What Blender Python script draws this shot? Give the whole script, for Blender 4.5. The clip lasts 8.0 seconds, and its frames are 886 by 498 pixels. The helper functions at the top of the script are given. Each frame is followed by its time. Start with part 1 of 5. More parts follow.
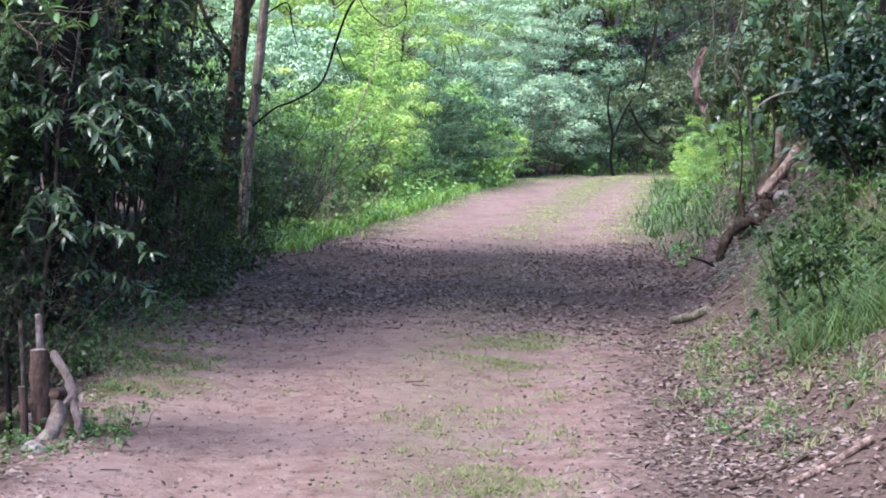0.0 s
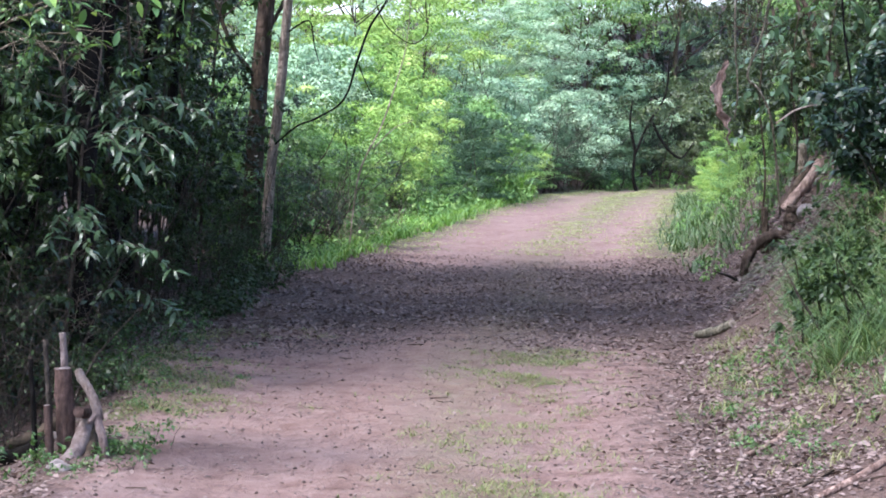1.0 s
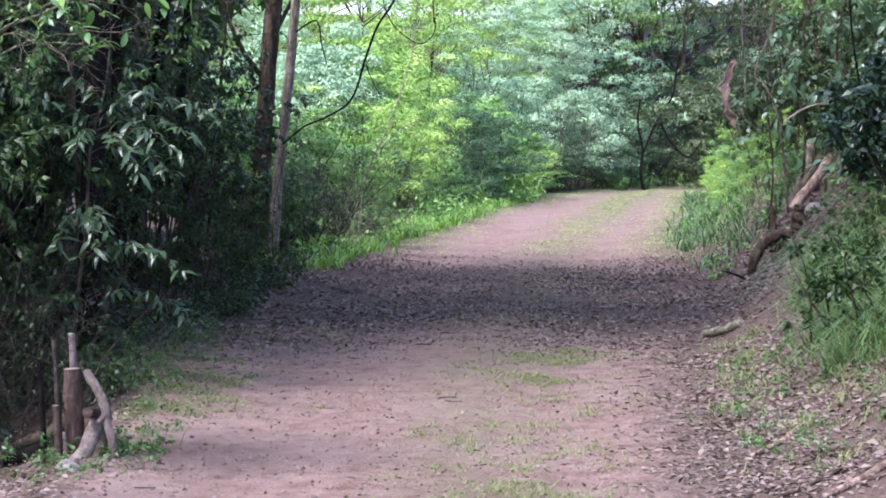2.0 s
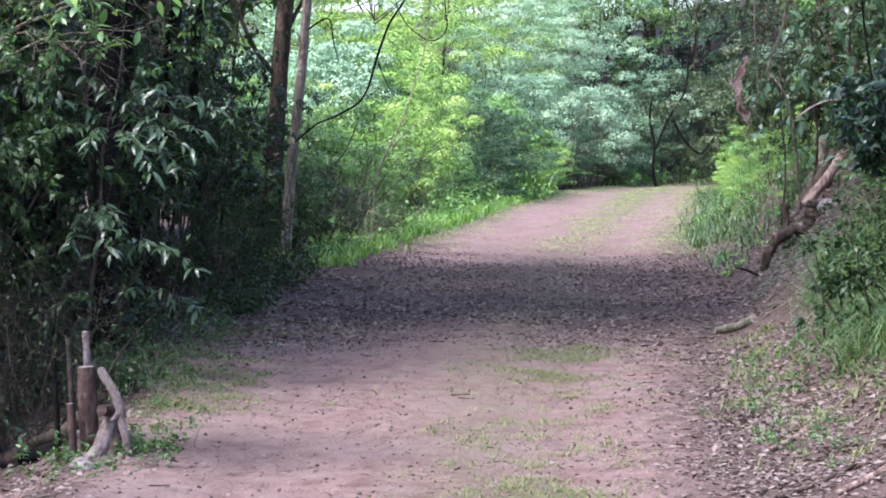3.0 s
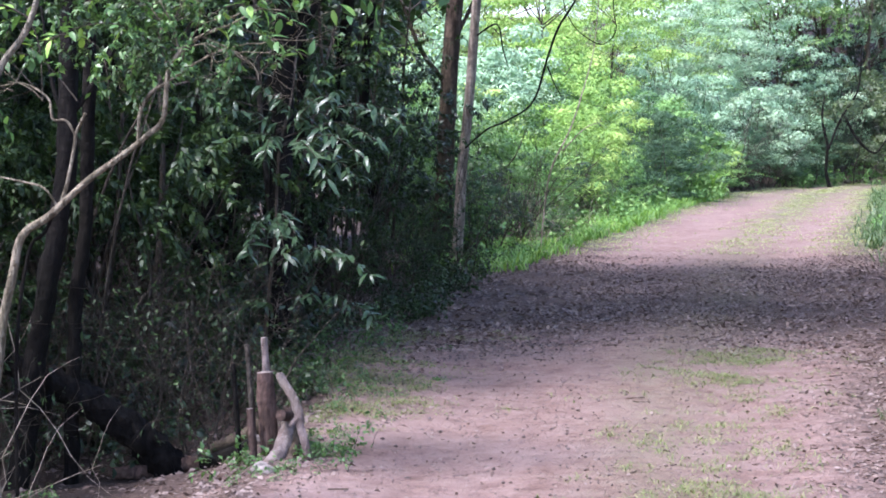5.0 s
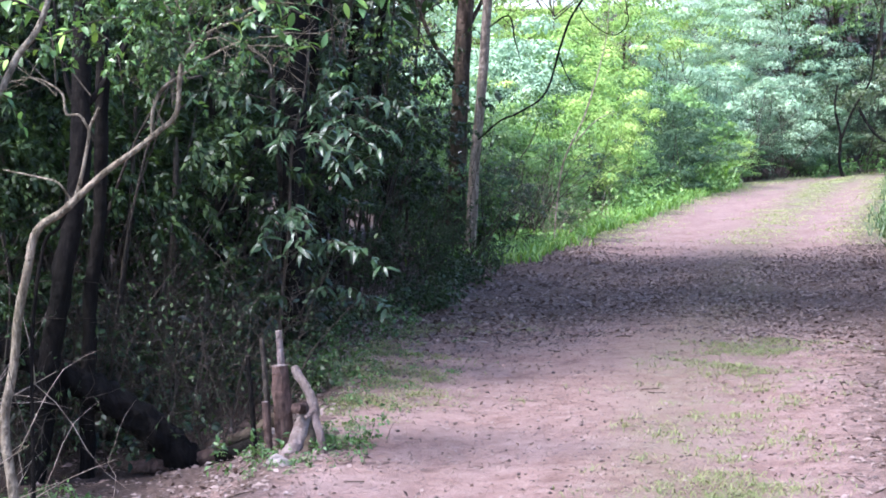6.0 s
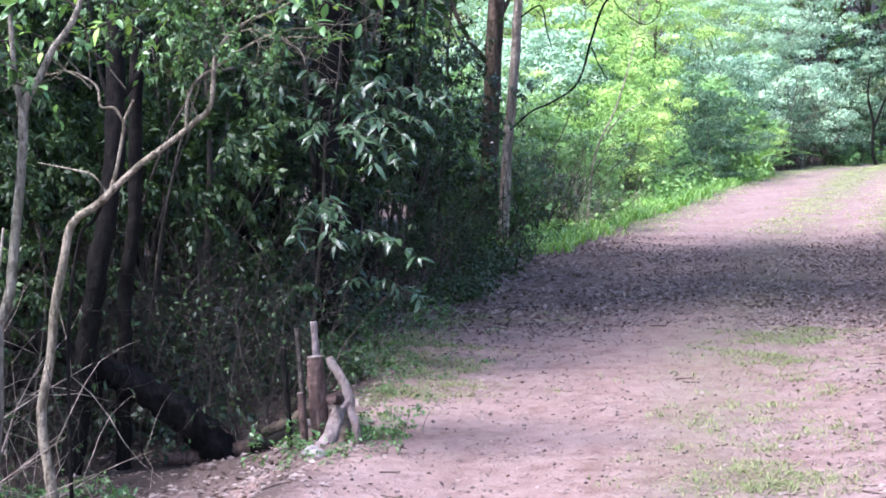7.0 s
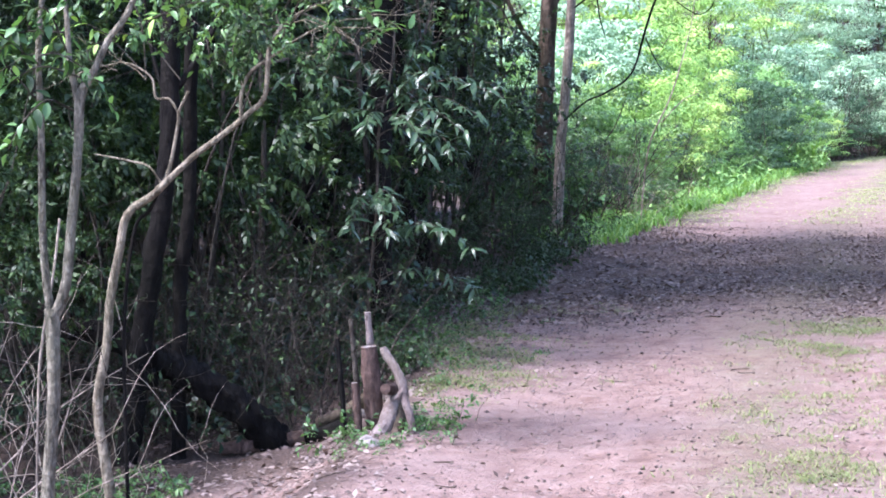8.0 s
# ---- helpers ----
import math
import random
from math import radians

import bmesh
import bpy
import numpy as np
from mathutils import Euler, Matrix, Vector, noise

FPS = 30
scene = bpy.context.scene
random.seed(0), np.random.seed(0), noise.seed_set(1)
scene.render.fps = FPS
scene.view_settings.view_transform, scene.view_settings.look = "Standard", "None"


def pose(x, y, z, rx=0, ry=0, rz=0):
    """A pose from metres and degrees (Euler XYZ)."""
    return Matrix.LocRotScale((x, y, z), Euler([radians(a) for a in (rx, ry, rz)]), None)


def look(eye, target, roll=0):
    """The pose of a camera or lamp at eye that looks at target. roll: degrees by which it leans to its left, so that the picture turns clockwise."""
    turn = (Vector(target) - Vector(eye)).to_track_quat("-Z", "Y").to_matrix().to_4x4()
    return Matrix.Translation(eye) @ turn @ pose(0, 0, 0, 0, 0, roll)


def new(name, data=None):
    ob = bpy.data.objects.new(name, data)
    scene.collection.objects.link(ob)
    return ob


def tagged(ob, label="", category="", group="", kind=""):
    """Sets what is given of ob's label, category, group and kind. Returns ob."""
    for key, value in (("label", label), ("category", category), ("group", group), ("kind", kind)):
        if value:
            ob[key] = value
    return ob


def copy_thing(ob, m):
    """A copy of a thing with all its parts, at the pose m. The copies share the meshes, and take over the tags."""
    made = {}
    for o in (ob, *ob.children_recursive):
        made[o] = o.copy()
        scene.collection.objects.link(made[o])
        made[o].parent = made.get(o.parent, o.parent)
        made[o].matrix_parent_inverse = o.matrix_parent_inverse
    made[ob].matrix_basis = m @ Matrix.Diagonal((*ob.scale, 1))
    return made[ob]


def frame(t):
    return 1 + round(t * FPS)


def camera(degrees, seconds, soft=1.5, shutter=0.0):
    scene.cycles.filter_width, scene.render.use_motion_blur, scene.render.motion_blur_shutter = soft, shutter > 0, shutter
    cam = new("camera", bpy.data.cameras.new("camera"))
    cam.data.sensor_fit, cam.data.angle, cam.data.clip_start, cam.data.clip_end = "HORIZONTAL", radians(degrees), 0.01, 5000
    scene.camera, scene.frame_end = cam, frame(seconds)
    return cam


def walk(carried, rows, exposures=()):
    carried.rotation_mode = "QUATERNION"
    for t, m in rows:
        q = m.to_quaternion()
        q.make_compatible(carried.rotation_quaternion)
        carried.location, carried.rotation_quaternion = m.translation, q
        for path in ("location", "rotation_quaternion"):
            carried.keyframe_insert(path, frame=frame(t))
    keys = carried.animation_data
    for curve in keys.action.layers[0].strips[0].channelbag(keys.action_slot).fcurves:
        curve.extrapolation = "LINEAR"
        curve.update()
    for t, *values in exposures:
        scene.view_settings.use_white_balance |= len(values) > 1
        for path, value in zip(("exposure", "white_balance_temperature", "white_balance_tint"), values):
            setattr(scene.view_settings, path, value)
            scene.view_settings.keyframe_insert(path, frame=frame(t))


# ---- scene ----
cam = camera(26.0, 8.0, soft=1.8)
PATH = [
    (0.0, 0.000, 0.000, 1.750, 85.939, -1.496, 0.106),
    (0.5, 0.003, 0.004, 1.750, 86.275, -1.212, 0.465),
    (1.0, -0.001, 0.002, 1.747, 86.419, -1.044, 0.765),
    (1.5, -0.001, -0.004, 1.749, 86.429, -0.930, 0.931),
    (3.0, -0.004, -0.014, 1.748, 86.316, -0.682, 1.345),
    (3.5, -0.014, -0.020, 1.748, 86.409, -0.356, 2.373),
    (4.0, -0.021, -0.028, 1.749, 86.468, 0.015, 4.069),
    (4.5, -0.025, -0.035, 1.744, 86.525, 0.163, 5.482),
    (5.0, -0.026, -0.043, 1.746, 86.445, 0.278, 6.346),
    (6.5, -0.037, -0.047, 1.746, 86.082, 0.921, 6.920),
    (7.0, -0.046, -0.048, 1.744, 85.955, 1.056, 7.626),
    (7.5, -0.051, -0.049, 1.742, 85.887, 1.055, 8.555),
    (8.0, -0.047, -0.049, 1.738, 85.730, 1.216, 9.219),
]
walk(cam, [(t, pose(*row)) for t, *row in PATH], exposures=[(0.0, 1.95, 5820, 25.5), (4.0, 2.02, 5770, 27.5), (5.2, 2.17, 5720, 28), (6.3, 2.36, 5640, 28.5), (8.0, 2.53, 5600, 28.5)])

# ---- world, sun ----
SUN_ELEVATION, SUN_AZIMUTH = radians(58), radians(238)  # azimuth clockwise from +y
world = bpy.data.worlds.new("sky")
scene.world = world
world.use_nodes = True
wn, wl = world.node_tree.nodes, world.node_tree.links
sky = wn.new("ShaderNodeTexSky")
sky.sky_type, sky.sun_disc = "NISHITA", False
sky.sun_elevation, sky.sun_rotation = SUN_ELEVATION, SUN_AZIMUTH
sky.air_density, sky.dust_density, sky.ozone_density = 1.0, 2.0, 1.0
wl.new(sky.outputs[0], wn["Background"].inputs[0])
wn["Background"].inputs[1].default_value = 0.15
lamp = bpy.data.lights.new("sun", "SUN")
lamp.energy, lamp.angle, lamp.color = 2.5, radians(12), (1.0, 0.96, 0.9)
sun = new("sun", lamp)
sun_dir = Vector((math.sin(SUN_AZIMUTH) * math.cos(SUN_ELEVATION), math.cos(SUN_AZIMUTH) * math.cos(SUN_ELEVATION), math.sin(SUN_ELEVATION)))
sun.matrix_world = look(sun_dir * 60, (0, 0, 0))

rng = np.random.default_rng(11)


# ---- materials ----
def material(name):
    m = bpy.data.materials.new(name)
    m.use_nodes = True
    return m, m.node_tree.nodes, m.node_tree.links, m.node_tree.nodes["Principled BSDF"]


def ramp(nodes, stops):
    r = nodes.new("ShaderNodeValToRGB")
    e = r.color_ramp.elements
    e[0].position, e[0].color = stops[0][0], (*stops[0][1], 1)
    e[1].position, e[1].color = stops[-1][0], (*stops[-1][1], 1)
    for p, c in stops[1:-1]:
        k = e.new(p)
        k.color = (*c, 1)
    return r


def noise_tex(nodes, links, scale, detail=6, rough=0.6, space="Object", stretch=None):
    tc = nodes.new("ShaderNodeTexCoord")
    n = nodes.new("ShaderNodeTexNoise")
    n.inputs["Scale"].default_value, n.inputs["Detail"].default_value, n.inputs["Roughness"].default_value = scale, detail, rough
    if stretch:
        mp = nodes.new("ShaderNodeMapping")
        mp.inputs["Scale"].default_value = stretch
        links.new(tc.outputs[space], mp.inputs[0])
        links.new(mp.outputs[0], n.inputs[0])
    else:
        links.new(tc.outputs[space], n.inputs[0])
    return n


def mix_color(nodes, links, fac, a, b, mode="MIX"):
    m = nodes.new("ShaderNodeMix")
    m.data_type, m.blend_type = "RGBA", mode
    for sock, v in ((m.inputs[0], fac), (m.inputs[6], a), (m.inputs[7], b)):
        if hasattr(v, "is_linked"):
            links.new(v, sock)
        elif isinstance(v, tuple):
            sock.default_value = (*v, 1)
        else:
            sock.default_value = v
    return m.outputs[2]


def bump(nodes, links, bsdf, height, strength, distance):
    b = nodes.new("ShaderNodeBump")
    b.inputs["Strength"].default_value, b.inputs["Distance"].default_value = strength, distance
    links.new(height, b.inputs["Height"])
    links.new(b.outputs[0], bsdf.inputs["Normal"])


def leaf_material(name, stops, rough=0.42, through_light=0.35, glow=(1.0, 1.0, 0.55), gloss=0.5, clump=(1.3, 0.5, 0.6, -0.12)):
    """Leaves: the colour varies from leaf to leaf and in larger patches, with light passing through."""
    m, n, l, b = material(name)
    g = n.new("ShaderNodeNewGeometry")
    r = ramp(n, stops)
    patch = noise_tex(n, l, clump[0], 3, 0.6)
    info = n.new("ShaderNodeObjectInfo")
    add = n.new("ShaderNodeMath")
    add.operation = "MULTIPLY_ADD"
    l.new(patch.outputs[0], add.inputs[0])
    add.inputs[1].default_value = clump[1]
    half = n.new("ShaderNodeMath")
    half.operation = "MULTIPLY_ADD"
    l.new(g.outputs["Random Per Island"], half.inputs[0])
    half.inputs[1].default_value, half.inputs[2].default_value = clump[2], clump[3]
    l.new(half.outputs[0], add.inputs[2])
    add2 = n.new("ShaderNodeMath")
    add2.operation = "MULTIPLY_ADD"
    l.new(info.outputs["Random"], add2.inputs[0])
    add2.inputs[1].default_value = 0.12
    l.new(add.outputs[0], add2.inputs[2])
    l.new(add2.outputs[0], r.inputs[0])
    l.new(r.outputs[0], b.inputs["Base Color"])
    b.inputs["Roughness"].default_value = rough
    b.inputs["Specular IOR Level"].default_value = gloss
    fine = noise_tex(n, l, 60, 2, 0.5)
    bump(n, l, b, fine.outputs[0], 0.25, 0.01)
    tr = n.new("ShaderNodeBsdfTranslucent")
    l.new(mix_color(n, l, 1.0, r.outputs[0], glow, "MULTIPLY"), tr.inputs[0])
    mx = n.new("ShaderNodeMixShader")
    mx.inputs[0].default_value = through_light
    l.new(b.outputs[0], mx.inputs[1])
    l.new(tr.outputs[0], mx.inputs[2])
    l.new(mx.outputs[0], n["Material Output"].inputs[0])
    return m


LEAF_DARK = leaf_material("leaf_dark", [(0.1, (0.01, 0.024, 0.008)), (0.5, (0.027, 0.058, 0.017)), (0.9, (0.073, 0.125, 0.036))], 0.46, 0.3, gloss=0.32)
# Darker copy of the leaf colour above; the forest's shade is put into it.
LEAF_SHADED = leaf_material("leaf_shaded", [(0.1, (0.008, 0.021, 0.011)), (0.5, (0.016, 0.042, 0.017)), (0.9, (0.04, 0.08, 0.028))], 0.4, 0.2)
LEAF_MID = leaf_material("leaf_mid", [(0.1, (0.035, 0.085, 0.028)), (0.5, (0.08, 0.18, 0.05)), (0.9, (0.17, 0.29, 0.08))], 0.42, 0.35)
LEAF_OLIVE = leaf_material("leaf_olive", [(0.1, (0.02, 0.038, 0.015)), (0.5, (0.05, 0.085, 0.028)), (0.9, (0.12, 0.165, 0.055))], 0.5, 0.25)
LEAF_SPRAY = leaf_material("leaf_spray", [(0.1, (0.016, 0.038, 0.014)), (0.5, (0.04, 0.082, 0.032)), (0.9, (0.11, 0.175, 0.075))], 0.34, 0.2)
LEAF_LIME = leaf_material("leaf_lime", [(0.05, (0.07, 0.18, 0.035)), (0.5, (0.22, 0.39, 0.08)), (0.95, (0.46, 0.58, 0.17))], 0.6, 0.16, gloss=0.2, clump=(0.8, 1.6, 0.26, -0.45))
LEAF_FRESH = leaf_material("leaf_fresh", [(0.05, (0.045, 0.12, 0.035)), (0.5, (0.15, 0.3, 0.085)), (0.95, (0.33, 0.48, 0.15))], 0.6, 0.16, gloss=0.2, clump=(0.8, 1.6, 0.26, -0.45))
# Pale and bluish: the haze of distance is put into this leaf colour.
LEAF_HAZE = leaf_material("leaf_haze", [(0.05, (0.09, 0.19, 0.095)), (0.5, (0.27, 0.43, 0.25)), (0.95, (0.5, 0.62, 0.4))], 0.75, 0.14, (0.95, 1.0, 0.7), 0.15, (0.8, 1.6, 0.26, -0.45))
CREEPER = leaf_material("creeper_leaf", [(0.1, (0.04, 0.09, 0.04)), (0.5, (0.1, 0.18, 0.085)), (0.9, (0.21, 0.31, 0.17))], 0.3, 0.3)
LEAF_TEAL = leaf_material("leaf_teal", [(0.05, (0.018, 0.05, 0.024)), (0.5, (0.05, 0.105, 0.05)), (0.95, (0.12, 0.2, 0.095))], 0.6, 0.16, gloss=0.2, clump=(0.8, 1.6, 0.26, -0.45))
GRASS_PALE = leaf_material("grass_pale", [(0.05, (0.16, 0.21, 0.07)), (0.5, (0.24, 0.29, 0.11)), (0.95, (0.34, 0.36, 0.17))], 0.6, 0.3)
GRASS = leaf_material("grass_blade", [(0.05, (0.06, 0.15, 0.03)), (0.5, (0.13, 0.29, 0.05)), (0.95, (0.26, 0.42, 0.09))], 0.5, 0.4)
GRASS_BANK = leaf_material("grass_bank", [(0.05, (0.022, 0.055, 0.016)), (0.45, (0.055, 0.12, 0.035)), (0.75, (0.12, 0.19, 0.065)), (0.95, (0.25, 0.25, 0.13))], 0.5, 0.3)
GRASS_DRY = leaf_material("grass_faded", [(0.05, (0.075, 0.11, 0.03)), (0.5, (0.14, 0.18, 0.055)), (0.95, (0.26, 0.26, 0.12))], 0.6, 0.3)
LITTER = leaf_material("dead_leaf", [(0.1, (0.04, 0.029, 0.022)), (0.4, (0.1, 0.072, 0.056)), (0.6, (0.17, 0.13, 0.105)), (0.9, (0.235, 0.195, 0.168))], 0.75, 0.1, (1, 0.8, 0.6))


def bark_material(name, dark, pale, scale=9, moss=0.0):
    """Bark: streaks along the stem, lichen or damp blotches, fine cracks."""
    m, n, l, b = material(name)
    a = noise_tex(n, l, scale, 8, 0.7, stretch=(1, 1, 0.25))
    r = ramp(n, [(0.42, dark), (0.58, pale)])
    l.new(a.outputs[0], r.inputs[0])
    spots = noise_tex(n, l, scale * 0.9, 5, 0.65)
    sr = ramp(n, [(0.5, (0, 0, 0)), (0.58, (1, 1, 1))])
    l.new(spots.outputs[0], sr.inputs[0])
    sf = n.new("ShaderNodeMath")
    sf.operation = "MULTIPLY"
    l.new(sr.outputs[0], sf.inputs[0])
    sf.inputs[1].default_value = 0.75
    c = mix_color(n, l, sf.outputs[0], r.outputs[0], tuple(p * 0.35 + d * 0.35 for p, d in zip(pale, dark)))
    big = noise_tex(n, l, 1.9, 4, 0.6)
    rr = ramp(n, [(0.45, (0, 0, 0)), (0.62, (1, 1, 1))])
    l.new(big.outputs[0], rr.inputs[0])
    f = n.new("ShaderNodeMath")
    f.operation = "MULTIPLY"
    l.new(rr.outputs[0], f.inputs[0])
    f.inputs[1].default_value = 0.35 + moss
    c = mix_color(n, l, f.outputs[0], c, (dark[0] * 1.2 + pale[0] * 0.15, dark[1] * 1.5 + pale[1] * 0.2, dark[2] + pale[2] * 0.1) if moss else (pale[0] * 0.5, pale[1] * 0.56, pale[2] * 0.45))
    l.new(c, b.inputs["Base Color"])
    b.inputs["Roughness"].default_value = 0.9
    b.inputs["Specular IOR Level"].default_value = 0.15
    h = n.new("ShaderNodeMath")
    h.operation = "ADD"
    l.new(a.outputs[0], h.inputs[0])
    l.new(spots.outputs[0], h.inputs[1])
    bump(n, l, b, h.outputs[0], 1.0, 0.035)
    return m


BARK_GREY = bark_material("bark_grey", (0.055, 0.052, 0.036), (0.27, 0.245, 0.18), 22)
BARK_PALE = bark_material("bark_pale", (0.085, 0.072, 0.046), (0.33, 0.285, 0.2), 26)
LOG_PALE = bark_material("peeled_log", (0.14, 0.105, 0.088), (0.28, 0.23, 0.198), 16)
# Far darker than bark is; the forest's shade is put into this colour.
BARK_SHADED = bark_material("bark_shaded", (0.003, 0.0026, 0.002), (0.014, 0.012, 0.009), 14, 0.1)
BARK_BROWN = bark_material("bark_brown", (0.035, 0.026, 0.018), (0.12, 0.09, 0.065), 12, 0.1)
TWIG = bark_material("twig_bark", (0.028, 0.024, 0.018), (0.11, 0.093, 0.07), 20)
WOOD_CUT = bark_material("sawn_wood", (0.2, 0.16, 0.13), (0.4, 0.34, 0.29), 25)
BARK_TAN = bark_material("bark_tan", (0.16, 0.13, 0.1), (0.44, 0.37, 0.29), 16)
BARK_STRIP = bark_material("bark_strip", (0.17, 0.1, 0.075), (0.48, 0.36, 0.28), 16)
POST_BROWN = bark_material("post_wood", (0.05, 0.033, 0.026), (0.16, 0.105, 0.08), 18)
DRIED = bark_material("dried_bark", (0.1, 0.065, 0.05), (0.36, 0.27, 0.21), 14)


def stone_material():
    m, n, l, b = material("stone")
    a = noise_tex(n, l, 18, 8, 0.65)
    r = ramp(n, [(0.3, (0.08, 0.07, 0.06)), (0.7, (0.22, 0.2, 0.175))])
    l.new(a.outputs[0], r.inputs[0])
    l.new(r.outputs[0], b.inputs["Base Color"])
    b.inputs["Roughness"].default_value = 0.9
    bump(n, l, b, a.outputs[0], 0.5, 0.02)
    return m


STONE = stone_material()


def soil_material():
    """Red earth of the wheel tracks, and brown forest soil beside them; 'wear' says how bare the ground is, the dark
    mask holds forest soil and painted shade.
    """
    m, n, l, b = material("soil")
    wear = n.new("ShaderNodeAttribute")
    wear.attribute_name = "wear"
    green = n.new("ShaderNodeAttribute")
    green.attribute_name = "green"
    big = noise_tex(n, l, 0.9, 5, 0.6)
    mid = noise_tex(n, l, 6, 6, 0.65)
    fine = noise_tex(n, l, 55, 6, 0.7)
    earth = ramp(n, [(0.3, (0.115, 0.073, 0.056)), (0.5, (0.18, 0.122, 0.099)), (0.72, (0.235, 0.173, 0.146))])
    l.new(mid.outputs[0], earth.inputs[0])
    grit = ramp(n, [(0.36, (0.42, 0.42, 0.42)), (0.46, (0.95, 0.95, 0.95)), (0.66, (1.12, 1.12, 1.12))])
    l.new(fine.outputs[0], grit.inputs[0])
    e2 = mix_color(n, l, 0.8, earth.outputs[0], grit.outputs[0], "MULTIPLY")
    pale = ramp(n, [(0.42, (0, 0, 0)), (0.66, (1, 1, 1))])
    l.new(big.outputs[0], pale.inputs[0])
    half = n.new("ShaderNodeMath")
    half.operation = "MULTIPLY"
    l.new(pale.outputs[0], half.inputs[0])
    half.inputs[1].default_value = 0.5
    e3 = mix_color(n, l, half.outputs[0], e2, (0.225, 0.17, 0.148))
    humus_shade = ramp(n, [(0.3, (0.035, 0.024, 0.018)), (0.5, (0.085, 0.06, 0.047)), (0.72, (0.16, 0.115, 0.09))])
    l.new(fine.outputs[0], humus_shade.inputs[0])
    w = n.new("ShaderNodeMath")
    w.operation = "MULTIPLY_ADD"
    l.new(mid.outputs[0], w.inputs[0])
    w.inputs[1].default_value = 0.9
    sub = n.new("ShaderNodeMath")
    sub.operation = "ADD"
    l.new(wear.outputs["Fac"], sub.inputs[0])
    sub.inputs[1].default_value = -0.45
    l.new(sub.outputs[0], w.inputs[2])
    wr = ramp(n, [(0.25, (0, 0, 0)), (0.65, (1, 1, 1))])
    l.new(w.outputs[0], wr.inputs[0])
    c = mix_color(n, l, wr.outputs[0], humus_shade.outputs[0], e3)
    gw = n.new("ShaderNodeMath")
    gw.operation = "MULTIPLY"
    l.new(green.outputs["Fac"], gw.inputs[0])
    sward = ramp(n, [(0.3, (0.15, 0.15, 0.15)), (0.62, (1, 1, 1))])
    l.new(mid.outputs[0], sward.inputs[0])
    l.new(sward.outputs[0], gw.inputs[1])
    c = mix_color(n, l, gw.outputs[0], c, (0.1, 0.12, 0.05))
    # Dark forest soil, and the crowns' shade put into the track's colour.
    dark_mask = n.new("ShaderNodeAttribute")
    dark_mask.attribute_name = "humus_shade"
    dark_soil = ramp(n, [(0.35, (0.022, 0.016, 0.012)), (0.65, (0.075, 0.055, 0.04))])
    l.new(fine.outputs[0], dark_soil.inputs[0])
    c = mix_color(n, l, dark_mask.outputs["Fac"], c, dark_soil.outputs[0])
    l.new(c, b.inputs["Base Color"])
    b.inputs["Roughness"].default_value = 0.95
    b.inputs["Specular IOR Level"].default_value = 0.2
    hsum = n.new("ShaderNodeMath")
    hsum.operation = "MULTIPLY_ADD"
    l.new(fine.outputs[0], hsum.inputs[0])
    hsum.inputs[1].default_value = 0.35
    l.new(mid.outputs[0], hsum.inputs[2])
    bump(n, l, b, hsum.outputs[0], 0.9, 0.06)
    return m


SOIL = soil_material()


# ---- mesh helpers ----
def raw_mesh(name, verts, tris, mat, smooth=False):
    me = bpy.data.meshes.new(name)
    verts, tris = np.asarray(verts, np.float32), np.asarray(tris, np.int32)
    k = tris.shape[1]
    me.vertices.add(len(verts))
    me.vertices.foreach_set("co", verts.ravel())
    me.loops.add(tris.size)
    me.loops.foreach_set("vertex_index", tris.ravel())
    me.polygons.add(len(tris))
    me.polygons.foreach_set("loop_start", np.arange(0, tris.size, k, dtype=np.int32))
    me.update(calc_edges=True)
    if smooth:
        me.polygons.foreach_set("use_smooth", np.ones(len(tris), bool))
    me.materials.append(mat)
    return me


def part(name, mesh, parent, label=""):
    ob = new(name, mesh)
    ob.parent = parent
    if label:
        ob["label"] = label
    return ob


def thing(name, x, y, z, label, category, group="", turn=0.0, size=1.0):
    ob = new(name)
    ob.empty_display_size = 0.1
    ob.matrix_world = pose(x, y, z, 0, 0, turn)
    ob.scale = (size,) * 3
    return tagged(ob, label, category, group)


def unit(v):
    return v / np.maximum(np.linalg.norm(v, axis=-1, keepdims=True), 1e-9)


def smooth_line(points, steps=6):
    """Catmull-Rom through the points (x, y, z, radius)."""
    p = np.asarray(points, float)
    p = np.vstack([2 * p[0] - p[1], p, 2 * p[-1] - p[-2]])
    out = []
    for i in range(1, len(p) - 2):
        for s in np.arange(steps) / steps:
            a, b, c, d = p[i - 1], p[i], p[i + 1], p[i + 2]
            out.append(0.5 * (2 * b + (c - a) * s + (2 * a - 5 * b + 4 * c - d) * s * s + (3 * b - a - 3 * c + d) * s ** 3))
    out.append(p[-2])
    out = np.array(out)
    out[:, 3] = np.maximum(out[:, 3], 0.0008)
    return out


